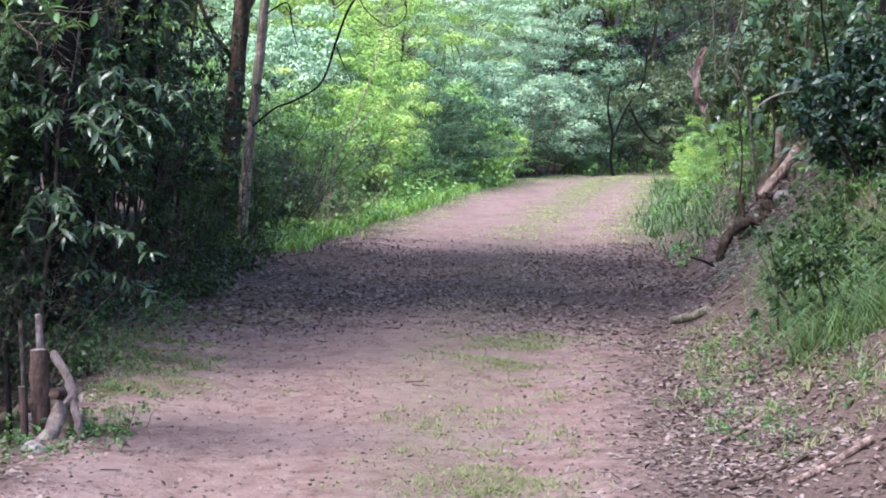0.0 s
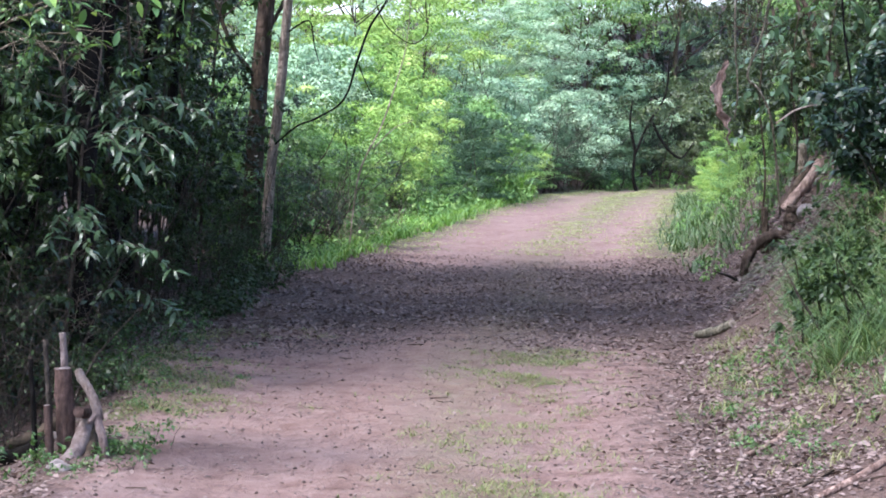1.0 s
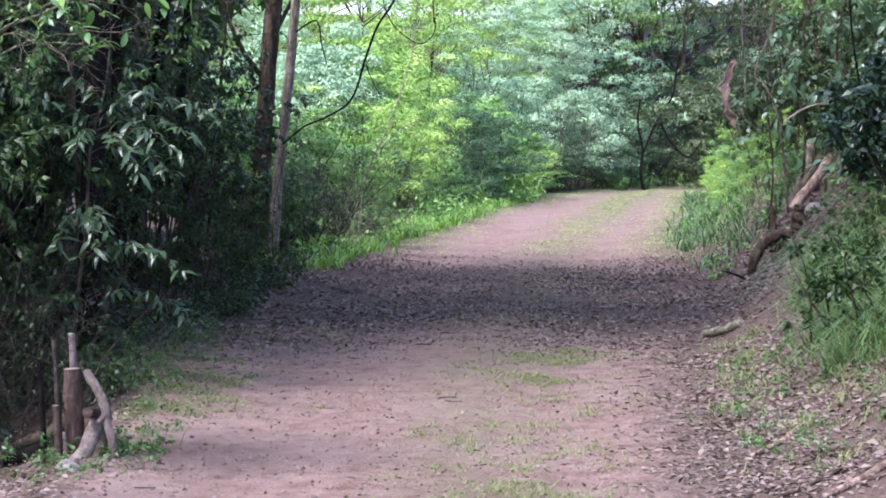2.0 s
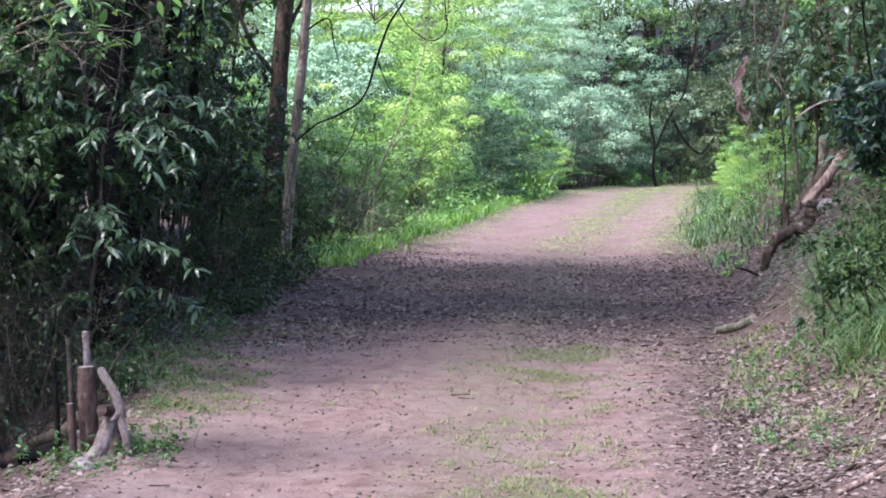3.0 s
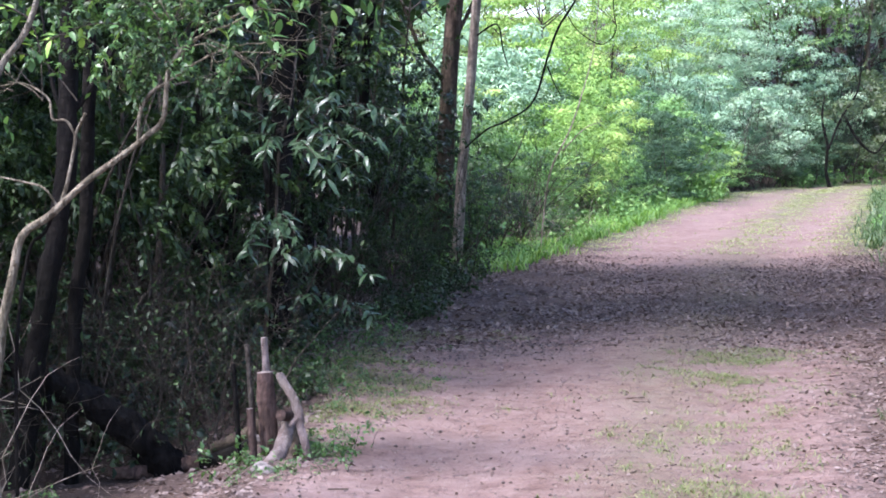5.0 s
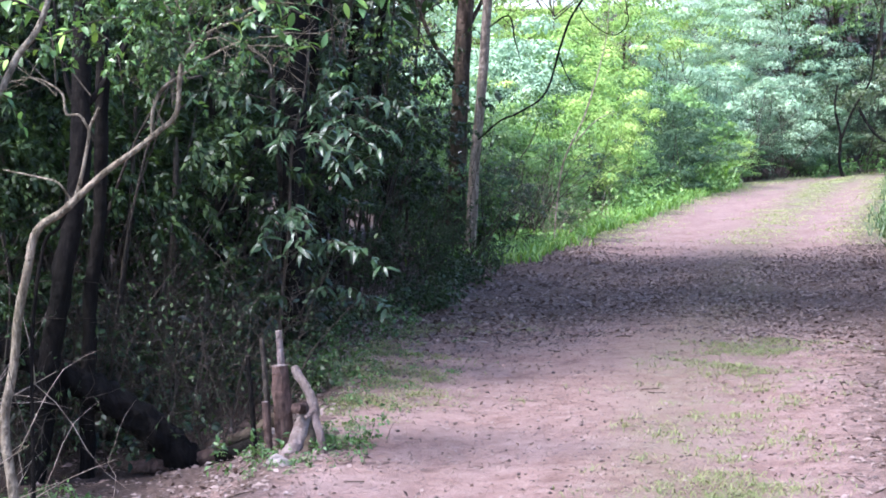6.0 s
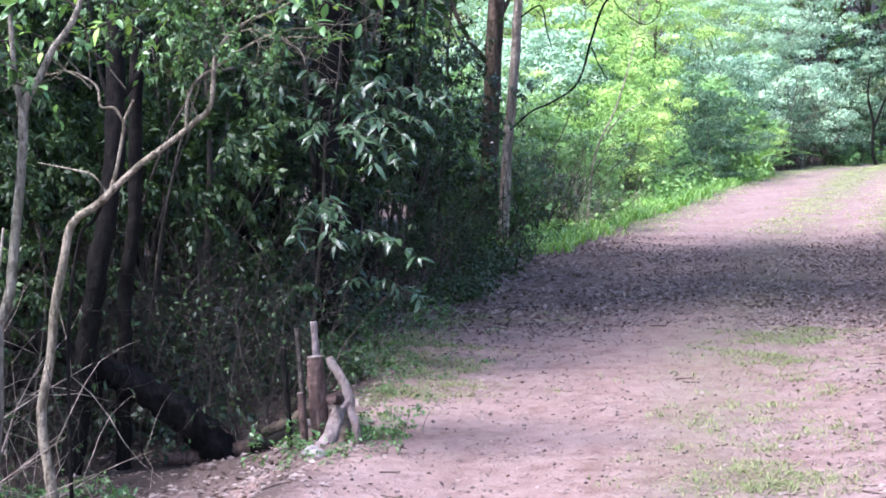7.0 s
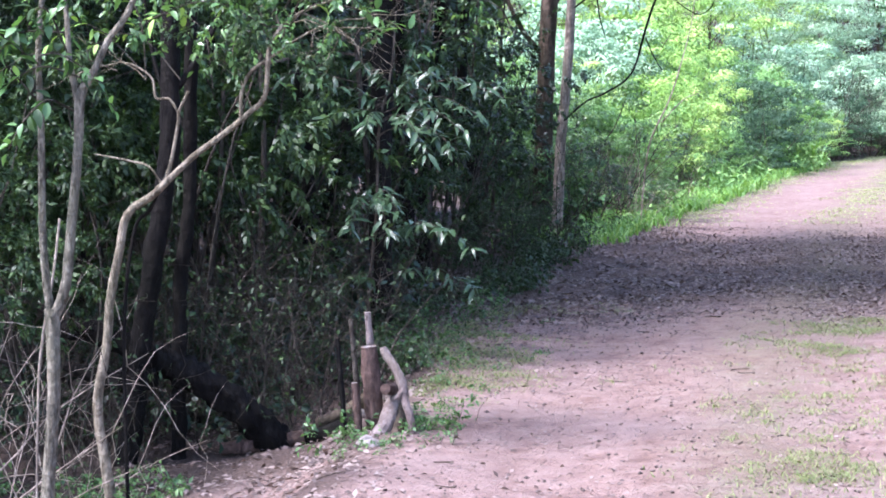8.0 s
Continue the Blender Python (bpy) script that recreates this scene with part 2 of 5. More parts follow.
def tube(line, sides=8, lumps=0.0, caps=True):
    """Verts and quads of a tapered tube along (x, y, z, radius) rows."""
    c, r = line[:, :3], line[:, 3]
    t = unit(np.gradient(c, axis=0))
    ref = np.array([0.31, 0.95, 0.1]) if abs(t[0, 1]) < 0.8 else np.array([1.0, 0.05, 0.1])
    u = unit(np.cross(t, ref))
    v = np.cross(t, u)
    a = np.linspace(0, 2 * np.pi, sides, endpoint=False)
    rr = r[:, None] * (1 + lumps * rng.normal(size=(len(c), sides)))
    ring = c[:, None] + rr[..., None] * (np.cos(a)[None, :, None] * u[:, None] + np.sin(a)[None, :, None] * v[:, None])
    i, j = np.meshgrid(np.arange(len(c) - 1), np.arange(sides), indexing="ij")
    k = (j + 1) % sides
    quads = np.stack([i * sides + j, i * sides + k, (i + 1) * sides + k, (i + 1) * sides + j], -1).reshape(-1, 4)
    verts = ring.reshape(-1, 3)
    if caps:
        n0 = len(verts)
        verts = np.vstack([verts, c[0], c[-1]])
        last = (len(c) - 1) * sides
        b = np.arange(0, sides, 2)
        c0 = np.stack([np.full(len(b), n0), (b + 2) % sides, (b + 1) % sides, b], -1)
        c1 = np.stack([np.full(len(b), n0 + 1), last + b, last + (b + 1) % sides, last + (b + 2) % sides], -1)
        quads = np.vstack([quads, c0, c1])
    return verts, quads


def join(pieces):
    vs, fs, n = [], [], 0
    for v, f in pieces:
        vs.append(v)
        fs.append(f + n)
        n += len(v)
    return np.vstack(vs), np.vstack(fs)


def leaf_arrays(p, d, nrm, length, width, droop=0.25, simple=False):
    """A folded, drooping, pointed leaf at each p, along d."""
    d = unit(d)
    s = unit(np.cross(d, nrm))
    nrm = np.cross(s, d)
    L, W = length[:, None], width[:, None]
    b = p
    mid = p + d * L * 0.45 - nrm * L * droop * 0.2
    l = mid + s * W * 0.5 + nrm * W * 0.16
    r = mid - s * W * 0.5 + nrm * W * 0.16
    t = p + d * L * 0.97 - nrm * L * droop
    n = len(p)
    if simple:
        v = np.stack([b, r, t, l], 1).reshape(-1, 3)
        i = np.arange(n)[:, None] * 4
        return v, np.vstack([i + [0, 1, 3], i + [1, 2, 3]])
    v = np.stack([b, mid, l, r, t], 1).reshape(-1, 3)
    i = np.arange(n)[:, None] * 5
    return v, np.vstack([i + [0, 3, 1], i + [0, 1, 2], i + [1, 3, 4], i + [1, 4, 2]])


def grow(p, d, length, radius, level, spec, tubes, twigs):
    """A branch that bends, forks and ends in twigs."""
    n = 5
    pts, dirs = [np.array([*p, radius])], []
    d = unit(np.asarray(d, float))
    q = np.asarray(p, float)
    for i in range(n):
        d = unit(d + rng.normal(size=3) * spec["bend"] + np.array([0, 0, spec["lift"] * (1 if level == 0 else 0.4)]) - np.array([0, 0, spec["sag"] * level * (i / n)]))
        q = q + d * length / n
        dirs.append(d)
        pts.append(np.array([*q, radius * (1 - 0.75 * (i + 1) / n)]))
    tubes.append((np.array(pts), level))
    if level >= spec["levels"]:
        twigs.append((np.array(pts)[:, :3]))
        return
    for _ in range(spec["forks"][level]):
        f = rng.uniform(spec["from"] if level == 0 else 0.25, 1.0) * (n - 0.01)
        k = int(f)
        at = pts[k][:3] + (pts[k + 1][:3] - pts[k][:3]) * (f - k)
        side = unit(np.cross(dirs[k], rng.normal(size=3)))
        nd = dirs[k] * rng.uniform(0.2, 0.9) + side
        nd[2] += spec.get("up", 0.0)
        grow(at, nd, length * rng.uniform(*spec["shrink"]), radius * 0.5 * (1.2 - f / n * 0.5), level + 1, spec, tubes, twigs)


def foliage(twigs, per, length, width, droop, hang=0.25, spread=0.9, simple=False, up=0.9):
    p, d, nn = [], [], []
    for tw in twigs:
        s = rng.uniform(0.15, 1.0, per) * (len(tw) - 1.01)
        k = s.astype(int)
        a = tw[k] + (tw[k + 1] - tw[k]) * (s - k)[:, None]
        along = unit(tw[k + 1] - tw[k])
        side = unit(np.cross(along, rng.normal(size=(per, 3))))
        p.append(a)
        d.append(along * 0.6 + side * spread + np.array([0, 0, -hang]))
        nn.append(np.array([0, 0, up]) + rng.normal(size=(per, 3)) * 0.45)
    p, d, nn = np.vstack(p), np.vstack(d), np.vstack(nn)
    L = length * rng.uniform(0.55, 1.2, len(p))
    return leaf_arrays(p, d, nn, L, L * width * rng.uniform(0.8, 1.2, len(p)), droop, simple)


def clump_leaves(centres, radius, flat, per, length, width, droop):
    """Leaves that lie over small domes, the way a bush carries them in the light, with gaps between the domes."""
    k = len(centres)
    out = unit(rng.normal(size=(k, per, 3)))
    out[..., 2] = np.where(out[..., 2] < -0.25, -out[..., 2], out[..., 2])
    r = radius * rng.uniform(0.6, 1.3, (k, 1, 1)) * rng.uniform(0.72, 1.1, (k, per, 1))
    p = np.asarray(centres)[:, None] + out * r * np.array([1, 1, flat])
    nn = out * np.array([1, 1, 1 / flat])
    d = unit(np.cross(nn, rng.normal(size=(k, per, 3)))) + 0.5 * out + np.array([0, 0, -0.35])
    nn = unit(nn) + rng.normal(size=(k, per, 3)) * 0.28
    L = length * rng.uniform(0.55, 1.25, k * per)
    return leaf_arrays(p.reshape(-1, 3), d.reshape(-1, 3), nn.reshape(-1, 3), L, L * width * rng.uniform(0.8, 1.2, k * per), droop, True)


def plant(name, spec, label, category, group=""):
    """A shrub or tree at the origin: each stem (or the trunk) and the leaves as parts."""
    ob = thing(name, 0, 0, 0, label, category, group)
    all_twigs, small = [], []
    for _ in range(spec["stems"]):
        tubes, twigs = [], []
        a = spec.get("toward", rng.uniform(0, 2 * np.pi))
        lean = spec["lean"] * rng.uniform(0.4, 1)
        o = np.array([math.cos(a), math.sin(a), 0]) * spec["base"] * rng.uniform(0, 1)
        grow((o[0], o[1], -0.12), (math.cos(a) * lean, math.sin(a) * lean, 1), spec["height"] * rng.uniform(0.7, 1.08), spec["radius"] * rng.uniform(0.7, 1.1), 0, spec, tubes, twigs)
        tubes = [t for t in tubes if t[1] < spec.get("woody", 9)]
        wood = [tube(smooth_line(t, 2) if spec["radius"] > 0.012 and lv == 0 else t, 8 if lv == 0 and spec["radius"] > 0.05 else (4 if lv < 1 else 3), 0.04, False) for t, lv in tubes]
        all_twigs += twigs
        if spec["height"] < 0.6:
            small += wood
            continue
        if not spec.get("split"):
            small += wood[1:]
        stem = part(spec.get("wood_name", "stem"), raw_mesh("wood", *wood[0], spec["bark"], True), ob)
        for starts in range(1, len(wood)):
            if spec.get("split") and tubes[starts][1] == 1:
                run = starts + 1
                while run < len(wood) and tubes[run][1] > 1:
                    run += 1
                part("branch", raw_mesh("branch", *join(wood[starts:run]), spec["bark"], True), stem)
    if small:
        tagged(part("stalk" if spec["height"] < 0.6 else "brushwood", raw_mesh("wood", *join(small), spec["bark"], True), ob), kind="stuff")
    if spec["per"]:
        if "clump" in spec:
            centres = [tw[-1] for tw in all_twigs] + [tw[3] for tw in all_twigs[::2]]
            v, f = clump_leaves(centres, *spec["clump"], spec["per"], spec["leaf"], spec["width"], spec["droop"])
        else:
            v, f = foliage(all_twigs, spec["per"], spec["leaf"], spec["width"], spec["droop"], spec.get("hang", 0.25), spec.get("spread", 0.9), spec.get("simple", False), spec.get("face", 0.9))
        part(spec.get("leaf_name", "foliage"), raw_mesh("leaves", v, f, spec["mat"]), ob)
    return ob


def scatter(protos, spots, group=""):
    """Places copies; spots are rows of x, y, size; the first uses move the originals."""
    used = set()
    for i, (x, y, size) in enumerate(spots):
        src = protos[i % len(protos)]
        m = pose(x, y, height(x, y), rng.normal() * 3, rng.normal() * 3, rng.uniform(0, 360))
        if src.name in used:
            ob = copy_thing(src, m)
        else:
            used.add(src.name)
            ob = src
            ob.matrix_world = m
        s = size * rng.uniform(0.9, 1.1)
        ob.scale = (s * rng.uniform(0.9, 1.1), s * rng.uniform(0.9, 1.1), s * rng.uniform(0.92, 1.08))
        if group:
            ob["group"] = group


# ---- the ground ----
LEFT_Y, LEFT_X = [-60, 0, 8.7, 12, 14.6, 16.4, 19.3, 24, 29.2, 34.8, 42.8, 50.9, 58, 70], [-2.2, -2.1, -1.95, -2.1, -2.5, -2.1, -1.85, -1.9, -1.3, -0.5, 0.42, 1.7, 4.0, 9.0]
RIGHT_Y, RIGHT_X = [-60, 0, 8.8, 12, 15.2, 20.6, 25.9, 31.2, 42.6, 54, 62, 70], [1.2, 1.2, 1.25, 1.5, 1.85, 2.7, 3.0, 3.3, 4.8, 6.0, 7.6, 11.5]


def left_edge(y):
    return np.interp(y, LEFT_Y, LEFT_X)


def right_edge(y):
    return np.interp(y, RIGHT_Y, RIGHT_X)


def smoothstep(a, b, x):
    s = np.clip((x - a) / (b - a), 0, 1)
    return s * s * (3 - 2 * s)


def wobble(x, y, f, seed=0.0):
    return np.sin(x * f + 1.7 * np.sin(y * f * 0.83 + seed) + seed) * np.cos(y * f * 1.13 + 1.3 * np.sin(x * f * 0.71 + 2 * seed))


def heights(x, y):
    le, re = left_edge(y), right_edge(y)
    r = np.maximum(x - re, 0)
    q = np.minimum(r, 1.3)
    steep = smoothstep(11.5, 18.5, y)
    bank = (0.1 + 0.42 * steep) * q + (0.26 + 0.2 * steep) * q * q + 0.75 * np.maximum(r - 1.3, 0)
    bank = np.minimum(bank, 1.4 + 3.0 * (1 - np.exp(-np.maximum(bank - 1.4, 0) / 3.0)))
    bank = bank * (1 - 0.75 * smoothstep(26, 40, y))
    l = np.maximum(le - x, 0)
    dip = -0.3 * smoothstep(0.0, 0.75, l) * smoothstep(14.5, 11.5, y) - 0.12 * smoothstep(0.0, 2.5, l)
    hill = 9.0 * smoothstep(60, 130, y + 0.5 * np.abs(x))
    mid = 0.5 * (le + re)
    width = np.maximum(re - le, 1)
    k = (x - mid) / width
    ruts = -0.035 * (np.exp(-((k - 0.24) / 0.12) ** 2) + np.exp(-((k + 0.22) / 0.14) ** 2)) * (r == 0) * (l == 0)
    rough = 0.012 * wobble(x, y, 2.1, 0.4) + 0.008 * wobble(x, y, 5.3, 1.1) + 0.004 * wobble(x, y, 13.7, 2.3)
    rough = rough * (1 + 3 * smoothstep(0.1, 1.0, r) + 1.5 * smoothstep(0, 1, l))
    return bank + dip + hill + ruts + rough


def height(x, y):
    return float(heights(np.array([x], float), np.array([y], float))[0])


def spread_lines(lo, hi, fine, far, grow_by=1.12):
    mid = list(np.arange(lo, hi, fine))
    s, a = fine, hi
    up = []
    while a < far:
        up.append(a)
        s *= grow_by
        a += s
    s, a = fine, lo
    down = []
    while a > -far:
        s *= grow_by
        a -= s
        down.append(a)
    return np.array(down[::-1] + mid + up)


def build_ground():
    xs, ys = spread_lines(-3.6, 4.2, 0.07, 1500), spread_lines(8.0, 24.0, 0.1, 1500, 1.06)
    X, Y = np.meshgrid(xs, ys, indexing="ij")
    x, y = X.ravel(), Y.ravel()
    z = heights(x, y)
    le, re = left_edge(y), right_edge(y)
    verts = np.stack([x, y, z], 1)
    i, j = np.meshgrid(np.arange(len(xs) - 1), np.arange(len(ys) - 1), indexing="ij")
    ny = len(ys)
    quads = np.stack([i * ny + j, (i + 1) * ny + j, (i + 1) * ny + j + 1, i * ny + j + 1], -1).reshape(-1, 4)
    k = (x - 0.5 * (le + re)) / np.maximum(re - le, 1)
    inside = np.clip(1 - np.abs(k) * 1.75, 0, 1)
    # Soil is also darker across y 15 to 25.5, following the crowns' shade.
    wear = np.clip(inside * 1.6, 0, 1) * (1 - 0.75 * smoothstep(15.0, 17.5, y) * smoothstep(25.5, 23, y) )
    wear = np.maximum(wear, 0.6 * smoothstep(0.1, 0.4, le - x) * smoothstep(10.7, 10.0, y) * smoothstep(1.5, 0.9, le - x))
    wear = np.maximum(wear, 0.8 * smoothstep(-0.25, 0.2, x - le) * smoothstep(17.0, 14.0, y) * (k < 0))
    strip = np.exp(-((k - 0.08) / 0.1) ** 2) * (0.4 + 0.6 * smoothstep(33, 42, y))
    green = np.clip(strip * 0.8 + smoothstep(0.32, 0.5, np.abs(k)) * smoothstep(24, 30, y) * 0.8 + smoothstep(40, 56, y) * 0.45 + smoothstep(58, 64, y), 0, 1)
    # Dark forest soil, with some of the forest's shade in its tone.
    humus_shade = np.maximum(smoothstep(0.5, 1.4, le - x), np.maximum(smoothstep(60, 66, y), 0.3 * smoothstep(0.25, 0.9, x - re) * smoothstep(13, 17, y))) * (1 - wear * smoothstep(66, 62, y))
    # Shade of the crowns painted into the track's soil as irregular blotches.
    shade_blotch = np.clip(0.45 + 0.5 * wobble(x, y, 1.1, 0.7) + 0.3 * wobble(x, y, 3.7, 1.9), 0, 1)
    humus_shade = np.maximum(humus_shade, 0.3 * shade_blotch * smoothstep(15.5, 18, y) * smoothstep(25.5, 23, y))
    centre = verts[quads].mean(1)
    on_road = (centre[:, 0] > left_edge(centre[:, 1])) & (centre[:, 0] < right_edge(centre[:, 1])) & (centre[:, 1] > -40) & (centre[:, 1] < 66)
    for name, mask, label, cat in (("road", on_road, "red-brown dirt track with faded grass down its middle", "dirt road"), ("ground", ~on_road, "brown forest soil with leaf litter, rising to a bank", "ground")):
        q = quads[mask]
        keep, inv = np.unique(q, return_inverse=True)
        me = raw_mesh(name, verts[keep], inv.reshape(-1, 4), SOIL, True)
        for attr, val in (("wear", wear), ("green", green), ("humus_shade", humus_shade)):
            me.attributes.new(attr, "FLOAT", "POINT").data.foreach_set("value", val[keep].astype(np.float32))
        tagged(new(name, me), label, cat, kind="structure")


build_ground()

# ---- trees whose crowns close over the track and the forest, many unseen and added for shade ----
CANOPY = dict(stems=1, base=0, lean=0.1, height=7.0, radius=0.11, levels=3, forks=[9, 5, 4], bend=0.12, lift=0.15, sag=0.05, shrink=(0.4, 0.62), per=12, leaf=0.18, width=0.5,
              droop=0.3, bark=BARK_SHADED, mat=LEAF_MID, wood_name="trunk", leaf_name="crown", simple=True, up=0.1, woody=2, split=True)
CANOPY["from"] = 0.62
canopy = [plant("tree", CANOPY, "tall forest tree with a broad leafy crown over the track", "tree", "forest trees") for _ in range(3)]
spots = [(-3.3, 17.5, 1.0), (-3.3, 22.0, 0.95), (-5.7, 15.4, 1.0), (6.3, 18.4, 0.95), (4.9, 21.6, 1.0), (-6.5, 18.5, 1.1), (-6.6, 21.8, 1.1), (-9.5, 21.0, 1.1), 
         (6.6, 26.0, 1.0), (-12.5, 18.5, 1.2), (8.8, 20.0, 1.2), (-4.4, 19.6, 0.9)]
scatter(canopy, spots)
# Unseen trees beside the view, added to keep sun and sky light out.
SCREEN = dict(CANOPY, height=8.5, radius=0.2, forks=[14, 5, 4], per=9, leaf=0.45)
SCREEN["from"] = 0.48
screen = [plant("tree", SCREEN, "tall dense tree out of view, added to block light", "tree", "forest trees") for _ in range(2)]
scatter(screen, [(9.5, 7.0, 0.95), (9.6, 13.2, 1.0), (10.8, 19.4, 1.1), (11.2, 25.4, 1.1), (9.5, -3.0, 1.0), (12.0, 34.0, 1.0), (-9.5, 12.8, 1.05),
                 ])
rng = np.random.default_rng(81)
# Crowns above the view, some whole trees outside it, added to cast shade.
DENSE = dict(CANOPY, radius=0.085, height=7.6, forks=[14, 5, 4], per=14, leaf=0.16)
DENSE["from"] = 0.56
dense = [plant("tree", DENSE, "forest tree with a dense crown added above the view for shade", "tree", "forest trees") for _ in range(2)]
scatter(dense, [(-5.2, 16.6, 0.9), (-4.4, 18.6, 0.9), (-4.6, 21.2, 0.9), (-7.2, 16.2, 1.0), (-6.8, 20.4, 1.0), (-9.5, 17.8, 1.0), (-10.5, 20.0, 1.0), (-4.2, 17.2, 1.05), (-3.5, 19.4, 1.05), (-9.0, 9.0, 0.95), (-7.9, 9.9, 0.82), (-6.5, 12.4, 0.85)])
# High crowns out of view, put there to shade the track and bank.
tall = [plant("tree", dict(DENSE, height=11.2, radius=0.07, leaf=0.22, per=12), "tall slender tree with an unseen crown added for shade", "tree", "forest trees")]
scatter(tall, [(-3.8, 16.4, 1.0), (-3.7, 20.0, 1.0)])
# Added behind and left of the forest, mostly unseen, to stop light entering.
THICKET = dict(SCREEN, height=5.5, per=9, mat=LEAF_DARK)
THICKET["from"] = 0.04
thicket = [plant("tree", THICKET, "dense young tree leafy down to the ground, added to block light", "tree", "forest trees") for _ in range(2)]
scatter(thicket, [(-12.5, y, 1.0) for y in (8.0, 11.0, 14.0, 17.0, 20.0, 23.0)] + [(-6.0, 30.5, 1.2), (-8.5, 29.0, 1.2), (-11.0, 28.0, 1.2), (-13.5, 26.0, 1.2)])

rng = np.random.default_rng(90)
FAR_TREE = dict(CANOPY, mat=LEAF_LIME, bark=BARK_BROWN, height=6.0, radius=0.06, leaf=0.085, width=0.42, per=210, forks=[15, 4], levels=2, lean=0.2, woody=2, split=False, clump=(0.5, 0.5))
FAR_TREE["from"] = 0.22
far_kinds = {}
for key, leafage, label in (("lime", LEAF_LIME, "light yellow-green tree rising behind the verge thicket"), ("blue", LEAF_HAZE, "blue-green tree at the bend of the track, haze painted into its leaves"), ("fresh", LEAF_FRESH, "fresh green tree at the bend of the track")):
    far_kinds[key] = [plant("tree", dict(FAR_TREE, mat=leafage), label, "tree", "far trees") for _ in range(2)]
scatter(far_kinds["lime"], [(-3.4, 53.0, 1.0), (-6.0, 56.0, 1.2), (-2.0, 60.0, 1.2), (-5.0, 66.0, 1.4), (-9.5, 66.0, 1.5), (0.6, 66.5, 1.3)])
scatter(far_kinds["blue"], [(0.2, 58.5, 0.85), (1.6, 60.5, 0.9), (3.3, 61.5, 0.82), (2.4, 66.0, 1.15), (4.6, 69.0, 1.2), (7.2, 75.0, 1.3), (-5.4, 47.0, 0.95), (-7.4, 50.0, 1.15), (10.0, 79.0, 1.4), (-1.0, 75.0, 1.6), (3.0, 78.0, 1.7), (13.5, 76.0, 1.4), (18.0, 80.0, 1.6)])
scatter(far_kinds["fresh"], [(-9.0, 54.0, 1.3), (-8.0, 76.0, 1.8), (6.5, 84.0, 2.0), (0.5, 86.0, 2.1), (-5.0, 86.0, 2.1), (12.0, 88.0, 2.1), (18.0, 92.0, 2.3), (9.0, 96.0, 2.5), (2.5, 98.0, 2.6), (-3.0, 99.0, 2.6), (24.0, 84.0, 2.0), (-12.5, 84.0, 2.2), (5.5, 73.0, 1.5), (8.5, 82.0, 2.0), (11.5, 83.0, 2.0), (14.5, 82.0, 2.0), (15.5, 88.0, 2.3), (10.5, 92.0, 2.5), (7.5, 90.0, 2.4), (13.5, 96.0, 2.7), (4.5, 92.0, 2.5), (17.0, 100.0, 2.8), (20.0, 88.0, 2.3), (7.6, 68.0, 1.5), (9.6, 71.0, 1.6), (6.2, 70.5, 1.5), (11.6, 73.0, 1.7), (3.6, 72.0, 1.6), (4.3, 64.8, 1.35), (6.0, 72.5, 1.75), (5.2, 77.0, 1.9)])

# ---- understory of the dark forest ----
rng = np.random.default_rng(100)
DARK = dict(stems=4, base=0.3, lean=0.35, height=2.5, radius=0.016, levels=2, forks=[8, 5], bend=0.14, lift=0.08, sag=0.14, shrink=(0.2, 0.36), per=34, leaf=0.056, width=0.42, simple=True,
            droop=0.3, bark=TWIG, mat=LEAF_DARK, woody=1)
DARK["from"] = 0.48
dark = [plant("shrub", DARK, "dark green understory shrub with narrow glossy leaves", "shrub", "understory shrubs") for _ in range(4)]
DEEP = dict(DARK, mat=LEAF_SHADED, simple=True, height=3.3, per=36, leaf=0.065, radius=0.022)
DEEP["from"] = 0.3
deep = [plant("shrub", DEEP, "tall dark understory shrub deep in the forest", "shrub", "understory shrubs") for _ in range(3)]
front, back = [], []
for y in np.arange(12.4, 25.5, 1.25):
    edge = left_edge(y) - (1.85 if y < 13.5 else 1.5)
    for k, x in enumerate(np.arange(edge, edge - 6.5, -1.15)):
        if abs(x) / y < 0.5 and not (k == 0 and y > 21.8):
            (front if k < 2 else back).append((x + rng.normal() * 0.2, y + rng.normal() * 0.3, rng.uniform(0.95, 1.15) if k == 0 else rng.uniform(1.0, 1.25)))
for x, y, size in ((-4.0, 12.5, 1.15), (-4.7, 12.2, 1.1), (-5.3, 12.0, 1.2), (-4.4, 13.2, 1.2), (-4.2, 10.4, 0.9), (-4.7, 9.6, 0.95), (-5.0, 11.0, 1.0), (-5.8, 12.8, 1.2), (-4.6, 10.2, 0.9)):
    front.append((x, y, size))
front += [(left_edge(y) - rng.uniform(0.6, 0.95), y, rng.uniform(0.28, 0.4)) for y in np.arange(14.2, 26, 0.8)]
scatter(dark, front)
